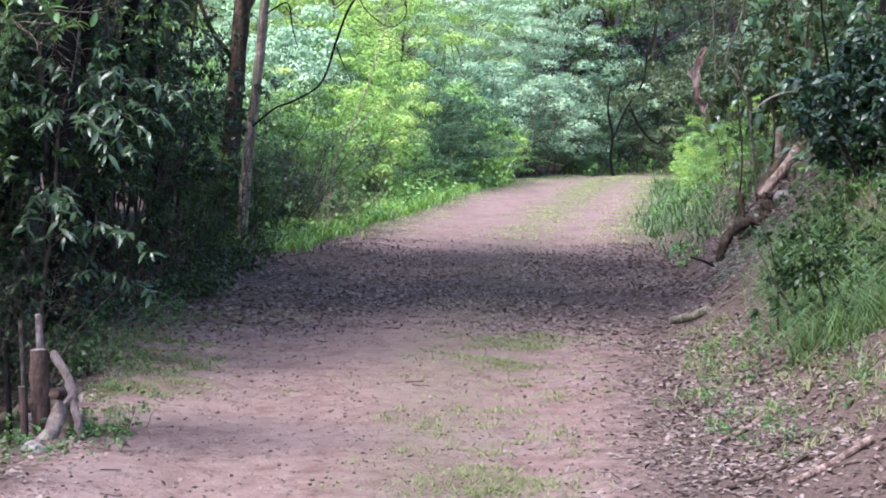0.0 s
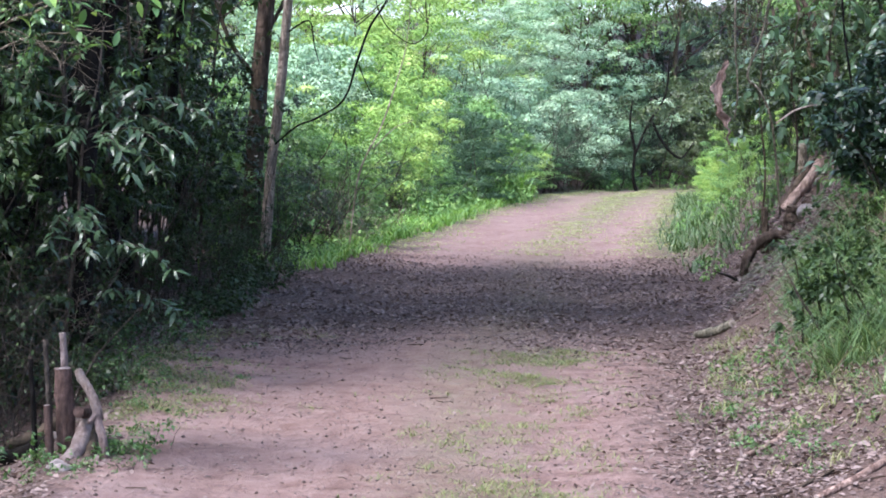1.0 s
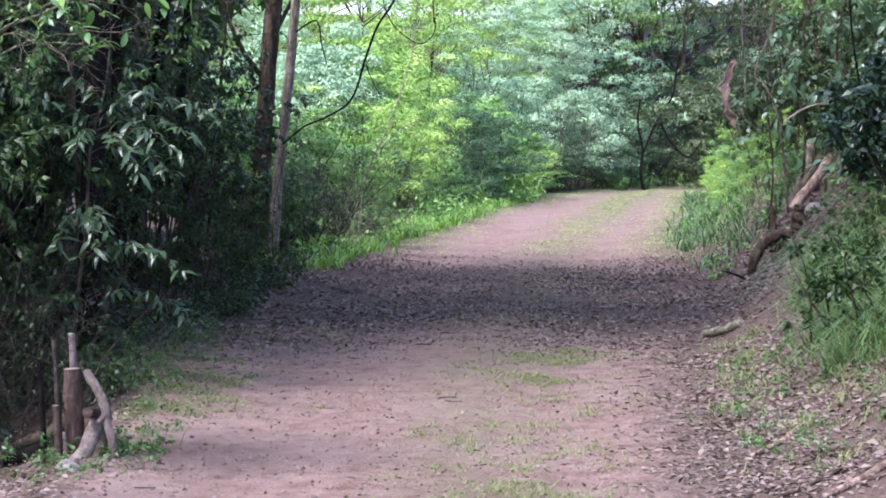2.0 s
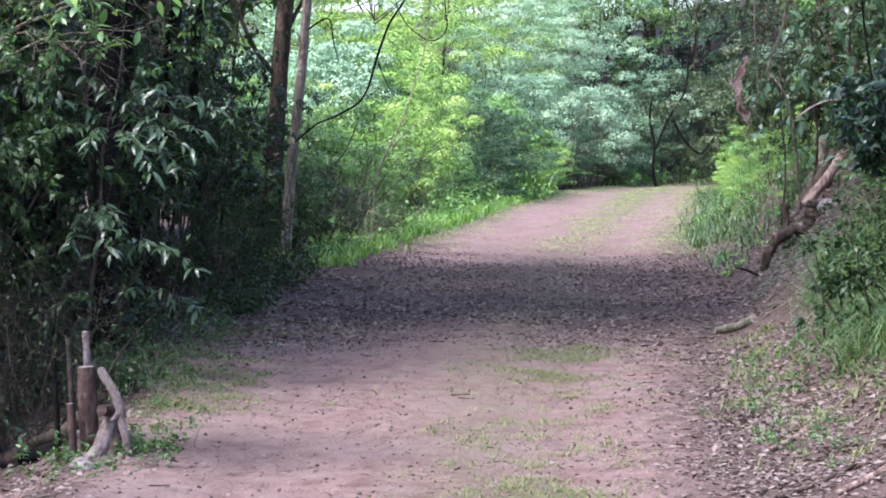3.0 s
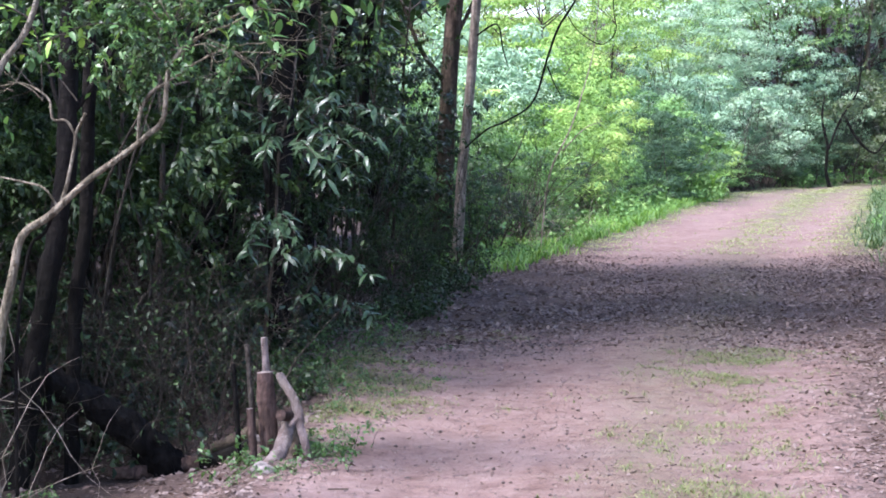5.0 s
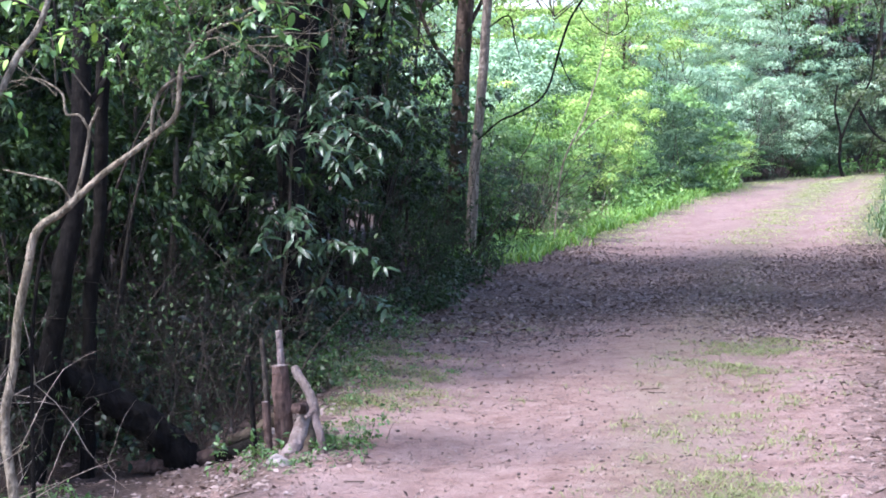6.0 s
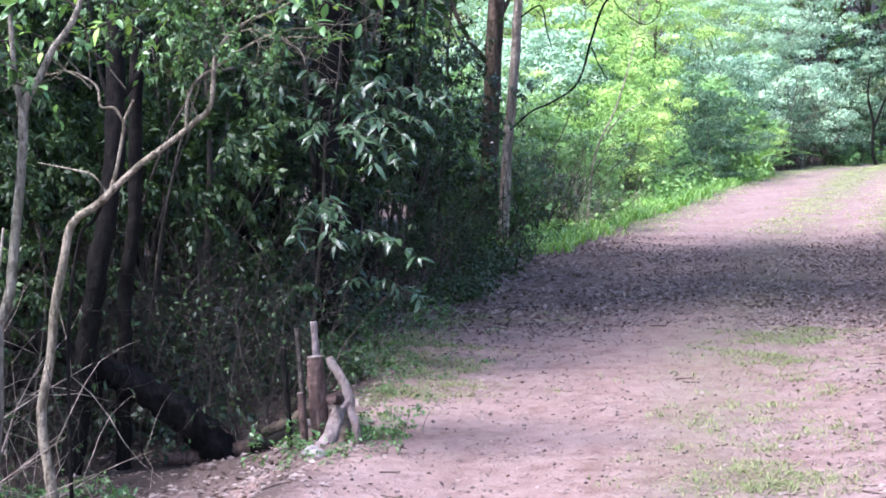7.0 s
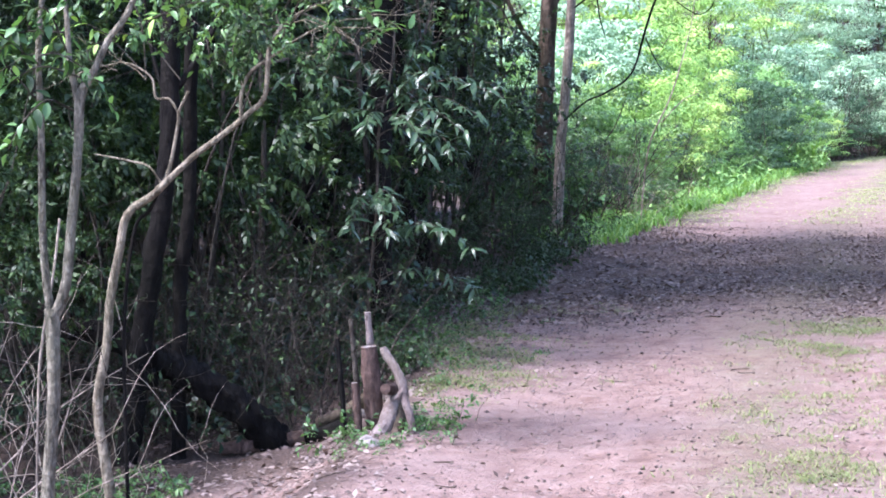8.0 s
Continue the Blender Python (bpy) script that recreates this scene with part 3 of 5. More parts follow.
# Beyond y 60 their dark leaf colour stands in for the hollow's shade.
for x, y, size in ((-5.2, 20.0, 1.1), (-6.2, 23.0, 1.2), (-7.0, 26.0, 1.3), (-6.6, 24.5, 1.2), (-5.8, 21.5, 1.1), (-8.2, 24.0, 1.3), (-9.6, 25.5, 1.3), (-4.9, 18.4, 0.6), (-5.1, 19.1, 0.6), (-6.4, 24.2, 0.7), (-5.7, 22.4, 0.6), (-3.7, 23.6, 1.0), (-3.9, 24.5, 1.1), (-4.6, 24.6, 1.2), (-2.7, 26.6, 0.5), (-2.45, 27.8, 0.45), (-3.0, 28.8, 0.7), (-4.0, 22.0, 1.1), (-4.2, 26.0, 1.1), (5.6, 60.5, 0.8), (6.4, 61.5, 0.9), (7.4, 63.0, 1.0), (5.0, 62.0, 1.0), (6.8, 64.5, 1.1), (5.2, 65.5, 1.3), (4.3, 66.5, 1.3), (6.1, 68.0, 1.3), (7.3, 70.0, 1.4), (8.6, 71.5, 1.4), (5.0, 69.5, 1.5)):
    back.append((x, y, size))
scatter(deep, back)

# thin saplings and bare tangled brush at the forest's edge
BRUSH = dict(stems=6, base=0.5, lean=0.35, height=1.5, radius=0.009, levels=1, forks=[5], bend=0.22, lift=0.02, sag=0.15, shrink=(0.3, 0.6), per=4, leaf=0.05, width=0.4, droop=0.3, bark=TWIG, mat=LEAF_DARK, woody=2)
BRUSH["from"] = 0.1
brush = [plant("brush", BRUSH, "tangle of thin bare grey stems under the trees", "brush", "forest brush") for _ in range(3)]
scatter(brush, [(-2.95, 12.1, 0.7), (-3.2, 12.3, 1.0), (-3.7, 12.4, 1.1), (-4.3, 12.2, 1.1), (-4.8, 12.0, 1.2), (-3.3, 12.9, 1.0), (-3.4, 14.4, 1.0), (-3.3, 15.8, 1.0), (-3.05, 17.4, 1.0), (-2.85, 19.2, 1.0),
                (-2.5, 21.0, 1.2), (-2.55, 22.6, 1.2), (-3.0, 26.0, 1.1), (-4.6, 10.6, 1.1), (-5.0, 11.4, 1.2), (-4.2, 11.3, 0.8), (-3.0, 11.9, 0.9), (-3.5, 11.9, 1.0), (-4.0, 11.8, 1.1), (-3.1, 12.5, 0.9), (-4.5, 9.6, 1.0)])
tangle = [plant("brush", dict(BRUSH, bark=TWIG, height=1.5, radius=0.005, stems=7, forks=[7], bend=0.3, per=5, leaf=0.045, mat=LEAF_DARK), "tangle of fine grey stems with a few small leaves", "brush", "forest brush") for _ in range(3)]
scatter(tangle, [(-2.9, 12.2, 0.8), (-2.75, 11.7, 0.6), (-3.0, 11.75, 0.9), (-3.25, 11.7, 0.9), (-3.55, 11.75, 1.0), (-3.8, 11.5, 1.0), (-4.05, 11.3, 1.0), (-3.0, 12.7, 1.1), (-3.25, 13.3, 1.1), (-3.4, 12.9, 1.2), (-3.7, 12.6, 1.2), (-4.0, 12.3, 1.2), (-4.4, 11.7, 1.2), (-3.25, 13.9, 1.1), (-3.3, 15.2, 1.0), (-3.1, 16.6, 1.0), (-2.9, 18.0, 1.0), (-4.3, 10.9, 1.0), (-3.9, 10.6, 0.7)])
SAPLING = dict(split=True, woody=2, stems=1, base=0, lean=0.12, height=4.6, radius=0.028, levels=2, forks=[6, 4], bend=0.07, lift=0.06, sag=0.05, shrink=(0.18, 0.3), per=14, leaf=0.08, width=0.36, droop=0.3, bark=TWIG, mat=LEAF_DARK, wood_name="trunk", leaf_name="crown")
SAPLING["from"] = 0.4
sapling = [plant("sapling", SAPLING, "slender sapling with a thin dark stem", "sapling", "forest saplings") for _ in range(3)]
scatter(sapling, [(-2.9, 14.9, 1.0), (-3.3, 16.2, 1.1), (-3.1, 18.2, 1.0), (-3.4, 19.9, 1.0), (-3.5, 20.8, 0.9), (-3.6, 23.2, 1.1), (-4.1, 13.6, 1.0), (-4.9, 12.8, 1.0), (-5.6, 13.6, 1.1), (-3.6, 13.2, 1.0), (-5.4, 15.4, 1.1), (-3.5, 24.9, 1.0)])

# ---- the bank's shrubs ----
rng = np.random.default_rng(101)
MID = dict(DARK, mat=LEAF_MID, leaf=0.085, width=0.45, per=19, height=1.9, lean=0.7)
MID["from"] = 0.2
mid = [plant("shrub", dict(MID, mat=leafage), "green leafy shrub on the bank beside the track", "shrub", "bank shrubs") for leafage in (LEAF_OLIVE, LEAF_DARK, LEAF_OLIVE, LEAF_MID)]


def clear_of_sightline(x, y):
    """Keeps plants off the foot of the bank, most of all round the stump and the leaning logs, so the camera's view of
    them stays clear.
    """
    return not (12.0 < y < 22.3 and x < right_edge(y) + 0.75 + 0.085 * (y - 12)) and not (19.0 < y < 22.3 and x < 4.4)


spots = []
for y in np.arange(14.5, 34, 1.25):
    for k, x in enumerate(np.arange(right_edge(y) + (1.5 if y > 19.5 else 2.5), right_edge(y) + 5.4, 1.2)):
        if x / y < 0.32 and clear_of_sightline(x, y):
            spots.append((x + rng.normal() * 0.2, y + rng.normal() * 0.3, rng.uniform(0.65, 1.0) + 0.12 * k))
scatter(mid, spots)
WEEP = dict(split=True, woody=3, stems=1, base=0, lean=0.55, toward=math.pi, height=3.9, radius=0.05, levels=3, forks=[8, 5, 4], bend=0.12, lift=0.03, sag=0.2, shrink=(0.35, 0.6), per=24, leaf=0.06, width=0.4, droop=0.3, bark=BARK_BROWN, mat=LEAF_OLIVE, wood_name="trunk", leaf_name="crown", simple=True, hang=0.6)
WEEP["from"] = 0.45
weep = [plant("tree", WEEP, "bank tree whose fine twigs hang over the track", "tree", "bank trees") for _ in range(2)]
for i, (x, y, s, turn) in enumerate([(5.0, 25.0, 1.05, 5), (5.4, 28.5, 1.1, -10), (5.3, 22.6, 1.1, 15), (6.0, 33.0, 1.1, 0), (6.8, 21.6, 0.95, -5)]):
    m = pose(x, y, height(x, y), 0, 0, turn)
    ob = weep[i] if i < 2 else copy_thing(weep[i % 2], m)
    ob.matrix_world = m
    ob.scale = (s, s, s)

# ---- the bright verge and the far thicket ----
rng = np.random.default_rng(102)
LIME = dict(woody=1, stems=5, base=0.4, lean=0.7, height=2.1, radius=0.02, levels=1, forks=[9], bend=0.16, lift=0.1, sag=0.1, shrink=(0.2, 0.42), per=150, leaf=0.062, width=0.45, droop=0.3, bark=TWIG, mat=LEAF_LIME, clump=(0.25, 0.6))
LIME["from"] = 0.15
bush = {}
for key, leafage, label in (("lime", LEAF_LIME, "bright yellow-green shrub in open light at the verge"), ("fresh", LEAF_FRESH, "fresh green shrub in open light at the verge"), ("blue", LEAF_HAZE, "pale blue-green shrub in the far thicket, haze painted into its leaves"),
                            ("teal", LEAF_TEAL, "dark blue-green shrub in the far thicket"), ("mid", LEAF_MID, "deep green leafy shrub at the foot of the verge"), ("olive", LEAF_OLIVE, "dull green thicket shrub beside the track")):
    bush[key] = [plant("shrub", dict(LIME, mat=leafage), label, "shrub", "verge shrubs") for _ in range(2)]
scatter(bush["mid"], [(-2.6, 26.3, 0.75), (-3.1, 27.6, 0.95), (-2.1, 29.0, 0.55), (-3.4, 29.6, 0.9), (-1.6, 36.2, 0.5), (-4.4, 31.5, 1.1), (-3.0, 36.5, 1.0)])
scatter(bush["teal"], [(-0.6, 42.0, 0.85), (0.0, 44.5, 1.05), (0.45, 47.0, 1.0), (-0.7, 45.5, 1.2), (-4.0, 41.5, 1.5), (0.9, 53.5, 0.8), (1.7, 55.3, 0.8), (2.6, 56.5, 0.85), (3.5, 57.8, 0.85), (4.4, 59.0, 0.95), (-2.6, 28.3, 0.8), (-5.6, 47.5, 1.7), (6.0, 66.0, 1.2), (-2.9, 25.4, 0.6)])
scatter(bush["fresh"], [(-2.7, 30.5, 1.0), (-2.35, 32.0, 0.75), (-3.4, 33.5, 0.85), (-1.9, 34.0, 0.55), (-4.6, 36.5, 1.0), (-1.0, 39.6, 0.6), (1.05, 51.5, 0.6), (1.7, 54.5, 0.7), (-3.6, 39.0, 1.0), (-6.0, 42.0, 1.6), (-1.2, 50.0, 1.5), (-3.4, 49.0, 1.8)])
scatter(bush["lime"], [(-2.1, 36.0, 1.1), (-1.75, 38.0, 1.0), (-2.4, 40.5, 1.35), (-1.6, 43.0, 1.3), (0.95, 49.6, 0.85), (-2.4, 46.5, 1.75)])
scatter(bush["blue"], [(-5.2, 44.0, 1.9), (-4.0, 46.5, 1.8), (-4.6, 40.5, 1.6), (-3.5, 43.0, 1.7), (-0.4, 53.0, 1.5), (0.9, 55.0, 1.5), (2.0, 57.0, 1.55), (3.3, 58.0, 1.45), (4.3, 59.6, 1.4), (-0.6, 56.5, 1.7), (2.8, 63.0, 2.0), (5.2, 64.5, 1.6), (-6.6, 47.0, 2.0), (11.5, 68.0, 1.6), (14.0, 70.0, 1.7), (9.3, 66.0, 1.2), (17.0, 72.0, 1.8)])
spots = []
for y in np.arange(30, 54, 2.4):
    for k in range(3):
        spots.append((right_edge(y) + 1.9 + 1.5 * k + rng.normal() * 0.2, y, rng.uniform(0.7, 1.1) + 0.2 * k))
for i, (x, y, size) in enumerate(spots[1::2]):
    copy_thing(bush["fresh"][i % 2], pose(x, y, height(x, y), 0, 0, rng.uniform(0, 360))).scale = (size * 0.9,) * 3
scatter(bush["olive"], spots[::2] + [(6.2, 60.0, 1.5), (7.4, 61.5, 1.6), (8.6, 63.0, 1.6)])
for i, y in enumerate(np.arange(24.5, 47, 1.5)):
    x = right_edge(y) + 1.0 + rng.normal() * 0.2
    m = pose(x, y, height(x, y), 0, 0, rng.uniform(0, 360))
    copy_thing(bush["lime" if i % 3 else "fresh"][i % 2], m).scale = (rng.uniform(0.3, 0.48),) * 3
bare = [plant("brush", dict(BRUSH, height=2.6, radius=0.014, per=0, forks=[9], lean=0.6, split=False), "leafless brown dead brush in the thicket", "brush", "dead brush") for _ in range(2)]
scatter(bare, [(0.4, 52.5, 1.5), (1.2, 54.0, 1.5), (2.1, 55.0, 1.0), (3.0, 56.2, 1.1), (3.9, 57.6, 1.1), (-1.7, 30.5, 0.6), (-2.1, 27.8, 0.8), (-1.9, 29.2, 0.7), (-1.1, 35.5, 0.6), (-2.2, 26.0, 0.6)])

straw = [plant("brush", dict(BRUSH, bark=BARK_TAN, height=1.5, radius=0.008, per=0, forks=[7], lean=0.8), "pale dry leafless stems at the foot of the verge", "brush", "dead brush") for _ in range(2)]
scatter(straw, [(-1.75, 27.4, 0.7), (-1.95, 28.4, 0.8), (-1.55, 29.4, 0.6), (-2.05, 26.6, 0.7), (-2.3, 27.6, 0.9), (-1.35, 31.5, 0.6), (0.8, 52.0, 1.3), (1.9, 53.6, 1.1)])

# ---- single trees of the forest's edge ----
rng = np.random.default_rng(103)
def limb_tree(name, label, category, limbs, mats, sides=12, lumps=0.03):
    """A tree given by its limbs: rows of (part name, points with radius)."""
    x0, y0, z0 = limbs[0][1][0][:3]
    ob = thing(name, x0, y0, z0, label, category)
    for (pname, pts), mat in zip(limbs, mats):
        p = np.array(pts, float)
        p[:, :3] -= (x0, y0, z0)
        part(pname, raw_mesh(pname, *tube(smooth_line(p, 7), sides, lumps), mat, True), ob)
    return ob


limb_tree("tree", "slim straight grey-barked tree at the edge of the dark forest", "tree",
          [("trunk", [(-2.56, 24, -0.15, 0.11), (-2.54, 24, 0.15, 0.082), (-2.5, 24, 0.63, 0.07), (-2.46, 24, 1.26, 0.065), (-2.36, 24, 2.2, 0.062), (-2.29, 24, 3.1, 0.06), (-2.1, 24, 5.2, 0.055), (-1.9, 24, 7.0, 0.04)]),
           ("branch", [(-2.44, 24, 1.5, 0.014), (-2.09, 23.4, 1.75, 0.011), (-1.82, 23, 1.85, 0.012), (-1.5, 23, 2.08, 0.012), (-1.33, 23, 2.59, 0.014), (-1.2, 23, 2.95, 0.014), (-1.0, 23, 3.27, 0.013), (-0.7, 23, 3.9, 0.01)]),
           ("branch", [(-1.33, 23, 2.5, 0.009), (-1.25, 23, 2.3, 0.007), (-1.14, 23, 2.1, 0.004)]),
           ("branch", [(-2.3, 24, 2.9, 0.012), (-2.0, 23.8, 3.05, 0.01), (-1.92, 23.7, 2.75, 0.009), (-1.85, 23.7, 2.5, 0.004)])],
          [BARK_TAN, BARK_SHADED, BARK_SHADED, BARK_SHADED])
limb_tree("tree", "dark-barked tree behind the slim grey one", "tree",
          [("trunk", [(-2.88, 25.2, -0.25, 0.17), (-2.85, 25.2, 0.4, 0.13), (-2.77, 25.2, 2.0, 0.115), (-2.69, 25.2, 3.15, 0.11), (-2.4, 25.2, 6.0, 0.09)]),
           ("branch", [(-2.75, 25.2, 2.3, 0.04), (-3.1, 25.0, 2.8, 0.03), (-3.4, 24.9, 3.6, 0.015)]), ("branch", [(-2.7, 25.2, 2.9, 0.035), (-2.4, 25.3, 3.5, 0.025), (-2.2, 25.3, 4.2, 0.012)])], [BARK_BROWN] * 3)
limb_tree("vine", "thin looping liana hanging from the crowns", "vine",
          [("stem", [(-1.3, 22.4, 5.0, 0.008), (-1.12, 22.1, 3.4, 0.006), (-1.01, 22, 2.99, 0.006), (-0.84, 22, 2.8, 0.006), (-0.64, 22, 2.71, 0.006), (-0.49, 22, 2.87, 0.006), (-0.52, 22, 3.21, 0.006), (-0.6, 22.2, 5.0, 0.008)])], [BARK_SHADED], 6)
limb_tree("sapling", "pale thin leaning stem at the verge", "sapling",
          [("trunk", [(-1.62, 26.2, -0.1, 0.012), (-1.56, 26.2, 0.6, 0.012), (-1.45, 26, 1.2, 0.013), (-1.17, 26, 1.8, 0.012), (-0.95, 26, 2.5, 0.009), (-0.86, 26, 2.9, 0.007), (-0.8, 26, 3.6, 0.006)]),
           ("branch", [(-1.3, 26, 1.45, 0.01), (-1.0, 26, 1.75, 0.007), (-0.75, 26, 1.85, 0.003)])], [BARK_TAN, BARK_TAN], 8)
limb_tree("tree", "far slim tree at the bend", "tree",
          [("trunk", [(5.1, 58, -0.1, 0.06), (4.98, 58, 0.5, 0.045), (5.02, 58, 1.2, 0.04), (4.86, 58, 2.0, 0.036), (4.92, 58, 2.7, 0.02)]),
           ("branch", [(5.0, 58, 1.0, 0.035), (5.4, 58, 2.0, 0.035), (5.9, 58, 2.9, 0.03), (6.0, 58, 4.2, 0.02)]),
           ("branch", [(5.5, 58, 2.1, 0.04), (5.9, 58, 1.4, 0.04), (6.4, 58, 1.0, 0.03), (6.8, 58, 1.5, 0.02)])], [BARK_SHADED, BARK_SHADED, BARK_SHADED])

# the pale crooked tree
PY = 9.4
pale = limb_tree("tree", "pale crooked small tree with bare twisting limbs", "tree",
          [("trunk", [(-3.36, PY, -0.45, 0.0351), (-3.39, PY, -0.13, 0.0296), (-3.43, PY, 0.22, 0.0257), (-3.37, PY, 0.53, 0.0242), (-3.34, PY, 0.78, 0.0234), (-3.28, PY, 1.04, 0.0226), (-3.25, PY, 1.18, 0.0218), (-3.2, PY, 1.25, 0.0211), (-3.1, PY, 1.31, 0.0203), (-3.01, PY, 1.39, 0.0203)]),
           ("branch", [(-3.02, PY, 1.38, 0.0187), (-2.87, PY, 1.51, 0.0164), (-2.71, PY, 1.62, 0.0156), (-2.58, PY, 1.72, 0.014), (-2.49, PY, 1.81, 0.0133), (-2.46, PY, 2.04, 0.0125), (-2.39, PY, 2.15, 0.0109), (-2.29, PY, 2.22, 0.0086), (-2.13, PY, 2.28, 0.0062), (-1.98, PY, 2.36, 0.0039)]),
           ("branch", [(-2.62, PY, 1.69, 0.0094), (-2.61, PY, 1.83, 0.0094), (-2.56, PY, 1.93, 0.0086), (-2.47, PY, 1.99, 0.0078), (-2.31, PY, 2.09, 0.0062), (-2.18, PY, 2.15, 0.0047), (-2.05, PY, 2.18, 0.0023)]),
           ("branch", [(-3.03, PY, 1.36, 0.0125), (-2.99, PY, 1.49, 0.0101), (-2.95, PY, 1.67, 0.0086), (-2.94, PY, 1.74, 0.0078), (-2.89, PY, 1.84, 0.007)]),
           ("branch", [(-2.94, PY, 1.72, 0.007), (-2.99, PY, 1.8, 0.007), (-3.06, PY, 1.81, 0.007), (-3.08, PY, 1.91, 0.0062), (-3.18, PY, 1.98, 0.0047), (-3.29, PY, 2.0, 0.0023)]),
           ("branch", [(-3.04, PY, 1.36, 0.0062), (-3.1, PY - 0.03, 1.46, 0.0055), (-3.21, PY, 1.49, 0.0055), (-3.4, PY, 1.53, 0.0031)]),
           ("branch", [(-2.4, PY, 2.13, 0.0062), (-2.44, PY, 2.28, 0.0047), (-2.5, PY, 2.4, 0.0031)]),
           ("stem", [(-3.3, PY + 0.05, -0.4, 0.0109), (-3.29, PY + 0.05, 0.6, 0.0094), (-3.22, PY + 0.06, 1.12, 0.0094), (-3.12, PY + 0.03, 1.24, 0.0094), (-3.03, PY + 0.03, 1.42, 0.0078)])],
          [BARK_PALE] * 7 + [BARK_SHADED], 10, 0.035)

TWIGGY = dict(levels=2, forks=[4, 4], bend=0.25, lift=0.02, sag=0.02, shrink=(0.4, 0.7))
TWIGGY["from"] = 0.2


def bare_twigs(ob, starts, mat):
    """Fine leafless twigs from the ends of limbs."""
    for p, d, length, r in starts:
        tubes = []
        grow(p, d, length, r, 0, TWIGGY, tubes, [])
        part("twig", raw_mesh("twig", *join([tube(t, 4, 0, False) for t, lv in tubes]), mat, True), ob)


bare_twigs(pale, [((0.9, 0, 2.6), (1, 0.1, 0.4), 0.5, 0.006), ((1.07, 0, 2.67), (1, -0.1, 0.1), 0.5, 0.006), ((1.2, 0, 2.75), (1, 0, 0.2), 0.5, 0.005), ((1.15, 0, 2.6), (1, 0, 0), 0.45, 0.005), ((0.97, 0, 2.55), (0.6, -0.2, 0.8), 0.45, 0.005),
                  ((1.3, 0, 2.63), (1, 0, 0.1), 0.4, 0.004), ((0.1, 0, 2.44), (-1, 0.1, 0.3), 0.4, 0.004), ((0.25, 0, 2.35), (-0.6, 0, 0.9), 0.35, 0.004), ((0.9, 0, 2.5), (-0.5, 0.2, 0.8), 0.5, 0.005), ((0.86, 0, 2.75), (-0.6, 0, 0.6), 0.5, 0.005), ((0.8, 0, 2.2), (-0.4, 0.3, 0.9), 0.4, 0.004)], BARK_PALE)

# the grey twin-stemmed tree
GY = 8.2
twin = limb_tree("tree", "grey-barked small tree forking low into two stems", "tree",
                 [("trunk", [(-3.28, GY, -0.5, 0.0361), (-3.25, GY, 0.02, 0.031), (-3.21, GY, 0.4, 0.0292), (-3.2, GY, 0.64, 0.031), (-3.2, GY, 0.86, 0.0344)]),
                  ("branch", [(-3.2, GY, 0.8, 0.0224), (-3.22, GY, 0.97, 0.0189), (-3.23, GY, 1.23, 0.0172), (-3.22, GY, 1.69, 0.0155), (-3.22, GY, 2.02, 0.0138), (-3.19, GY, 2.27, 0.012), (-3.1, GY, 3.0, 0.0069)]),
                  ("branch", [(-3.2, GY, 0.8, 0.0258), (-3.13, GY, 0.97, 0.0232), (-3.09, GY, 1.26, 0.0224), (-3.05, GY, 1.57, 0.0215), (-3.03, GY, 1.81, 0.0224), (-2.97, GY, 1.91, 0.0172), (-2.89, GY, 2.06, 0.0155), (-2.79, GY, 2.19, 0.0146), (-2.72, GY, 2.4, 0.012), (-2.6, GY, 3.0, 0.0069)]),
                  ("branch", [(-3.03, GY, 1.76, 0.0172), (-3.07, GY, 1.94, 0.0138), (-3.08, GY, 2.13, 0.012), (-3.09, GY, 2.5, 0.0086), (-3.1, GY, 3.1, 0.0052)])], [BARK_GREY] * 4, 10, 0.03)

limb_tree("vine", "thin pale bluish liana hanging beside the grey tree", "vine", [("stem", [(-3.26, GY + 0.3, 1.25, 0.006), (-3.3, GY + 0.3, 1.0, 0.007), (-3.38, GY + 0.3, 0.6, 0.007), (-3.41, GY + 0.3, 0.2, 0.006), (-3.44, GY + 0.3, -0.45, 0.006)])], [BARK_TAN], 6)

# dark trunks and the big fallen trunk, with shade put into their bark colour
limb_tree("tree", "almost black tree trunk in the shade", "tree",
          [("trunk", [(-3.84, 10.9, -0.6, 0.085), (-3.8, 10.9, -0.35, 0.07), (-3.73, 10.9, -0.03, 0.064), (-3.7, 10.9, 0.26, 0.066), (-3.63, 10.9, 0.64, 0.062), (-3.56, 10.9, 1.01, 0.06), (-3.47, 10.9, 1.51, 0.058), (-3.45, 10.9, 1.97, 0.055), (-3.4, 10.9, 3.2, 0.05), (-3.3, 10.9, 5.0, 0.03)]), ("branch", [(-3.46, 10.9, 1.8, 0.02), (-3.2, 10.95, 2.2, 0.016), (-3.05, 11.0, 2.7, 0.01)])], [BARK_SHADED] * 2, 14, 0.1)
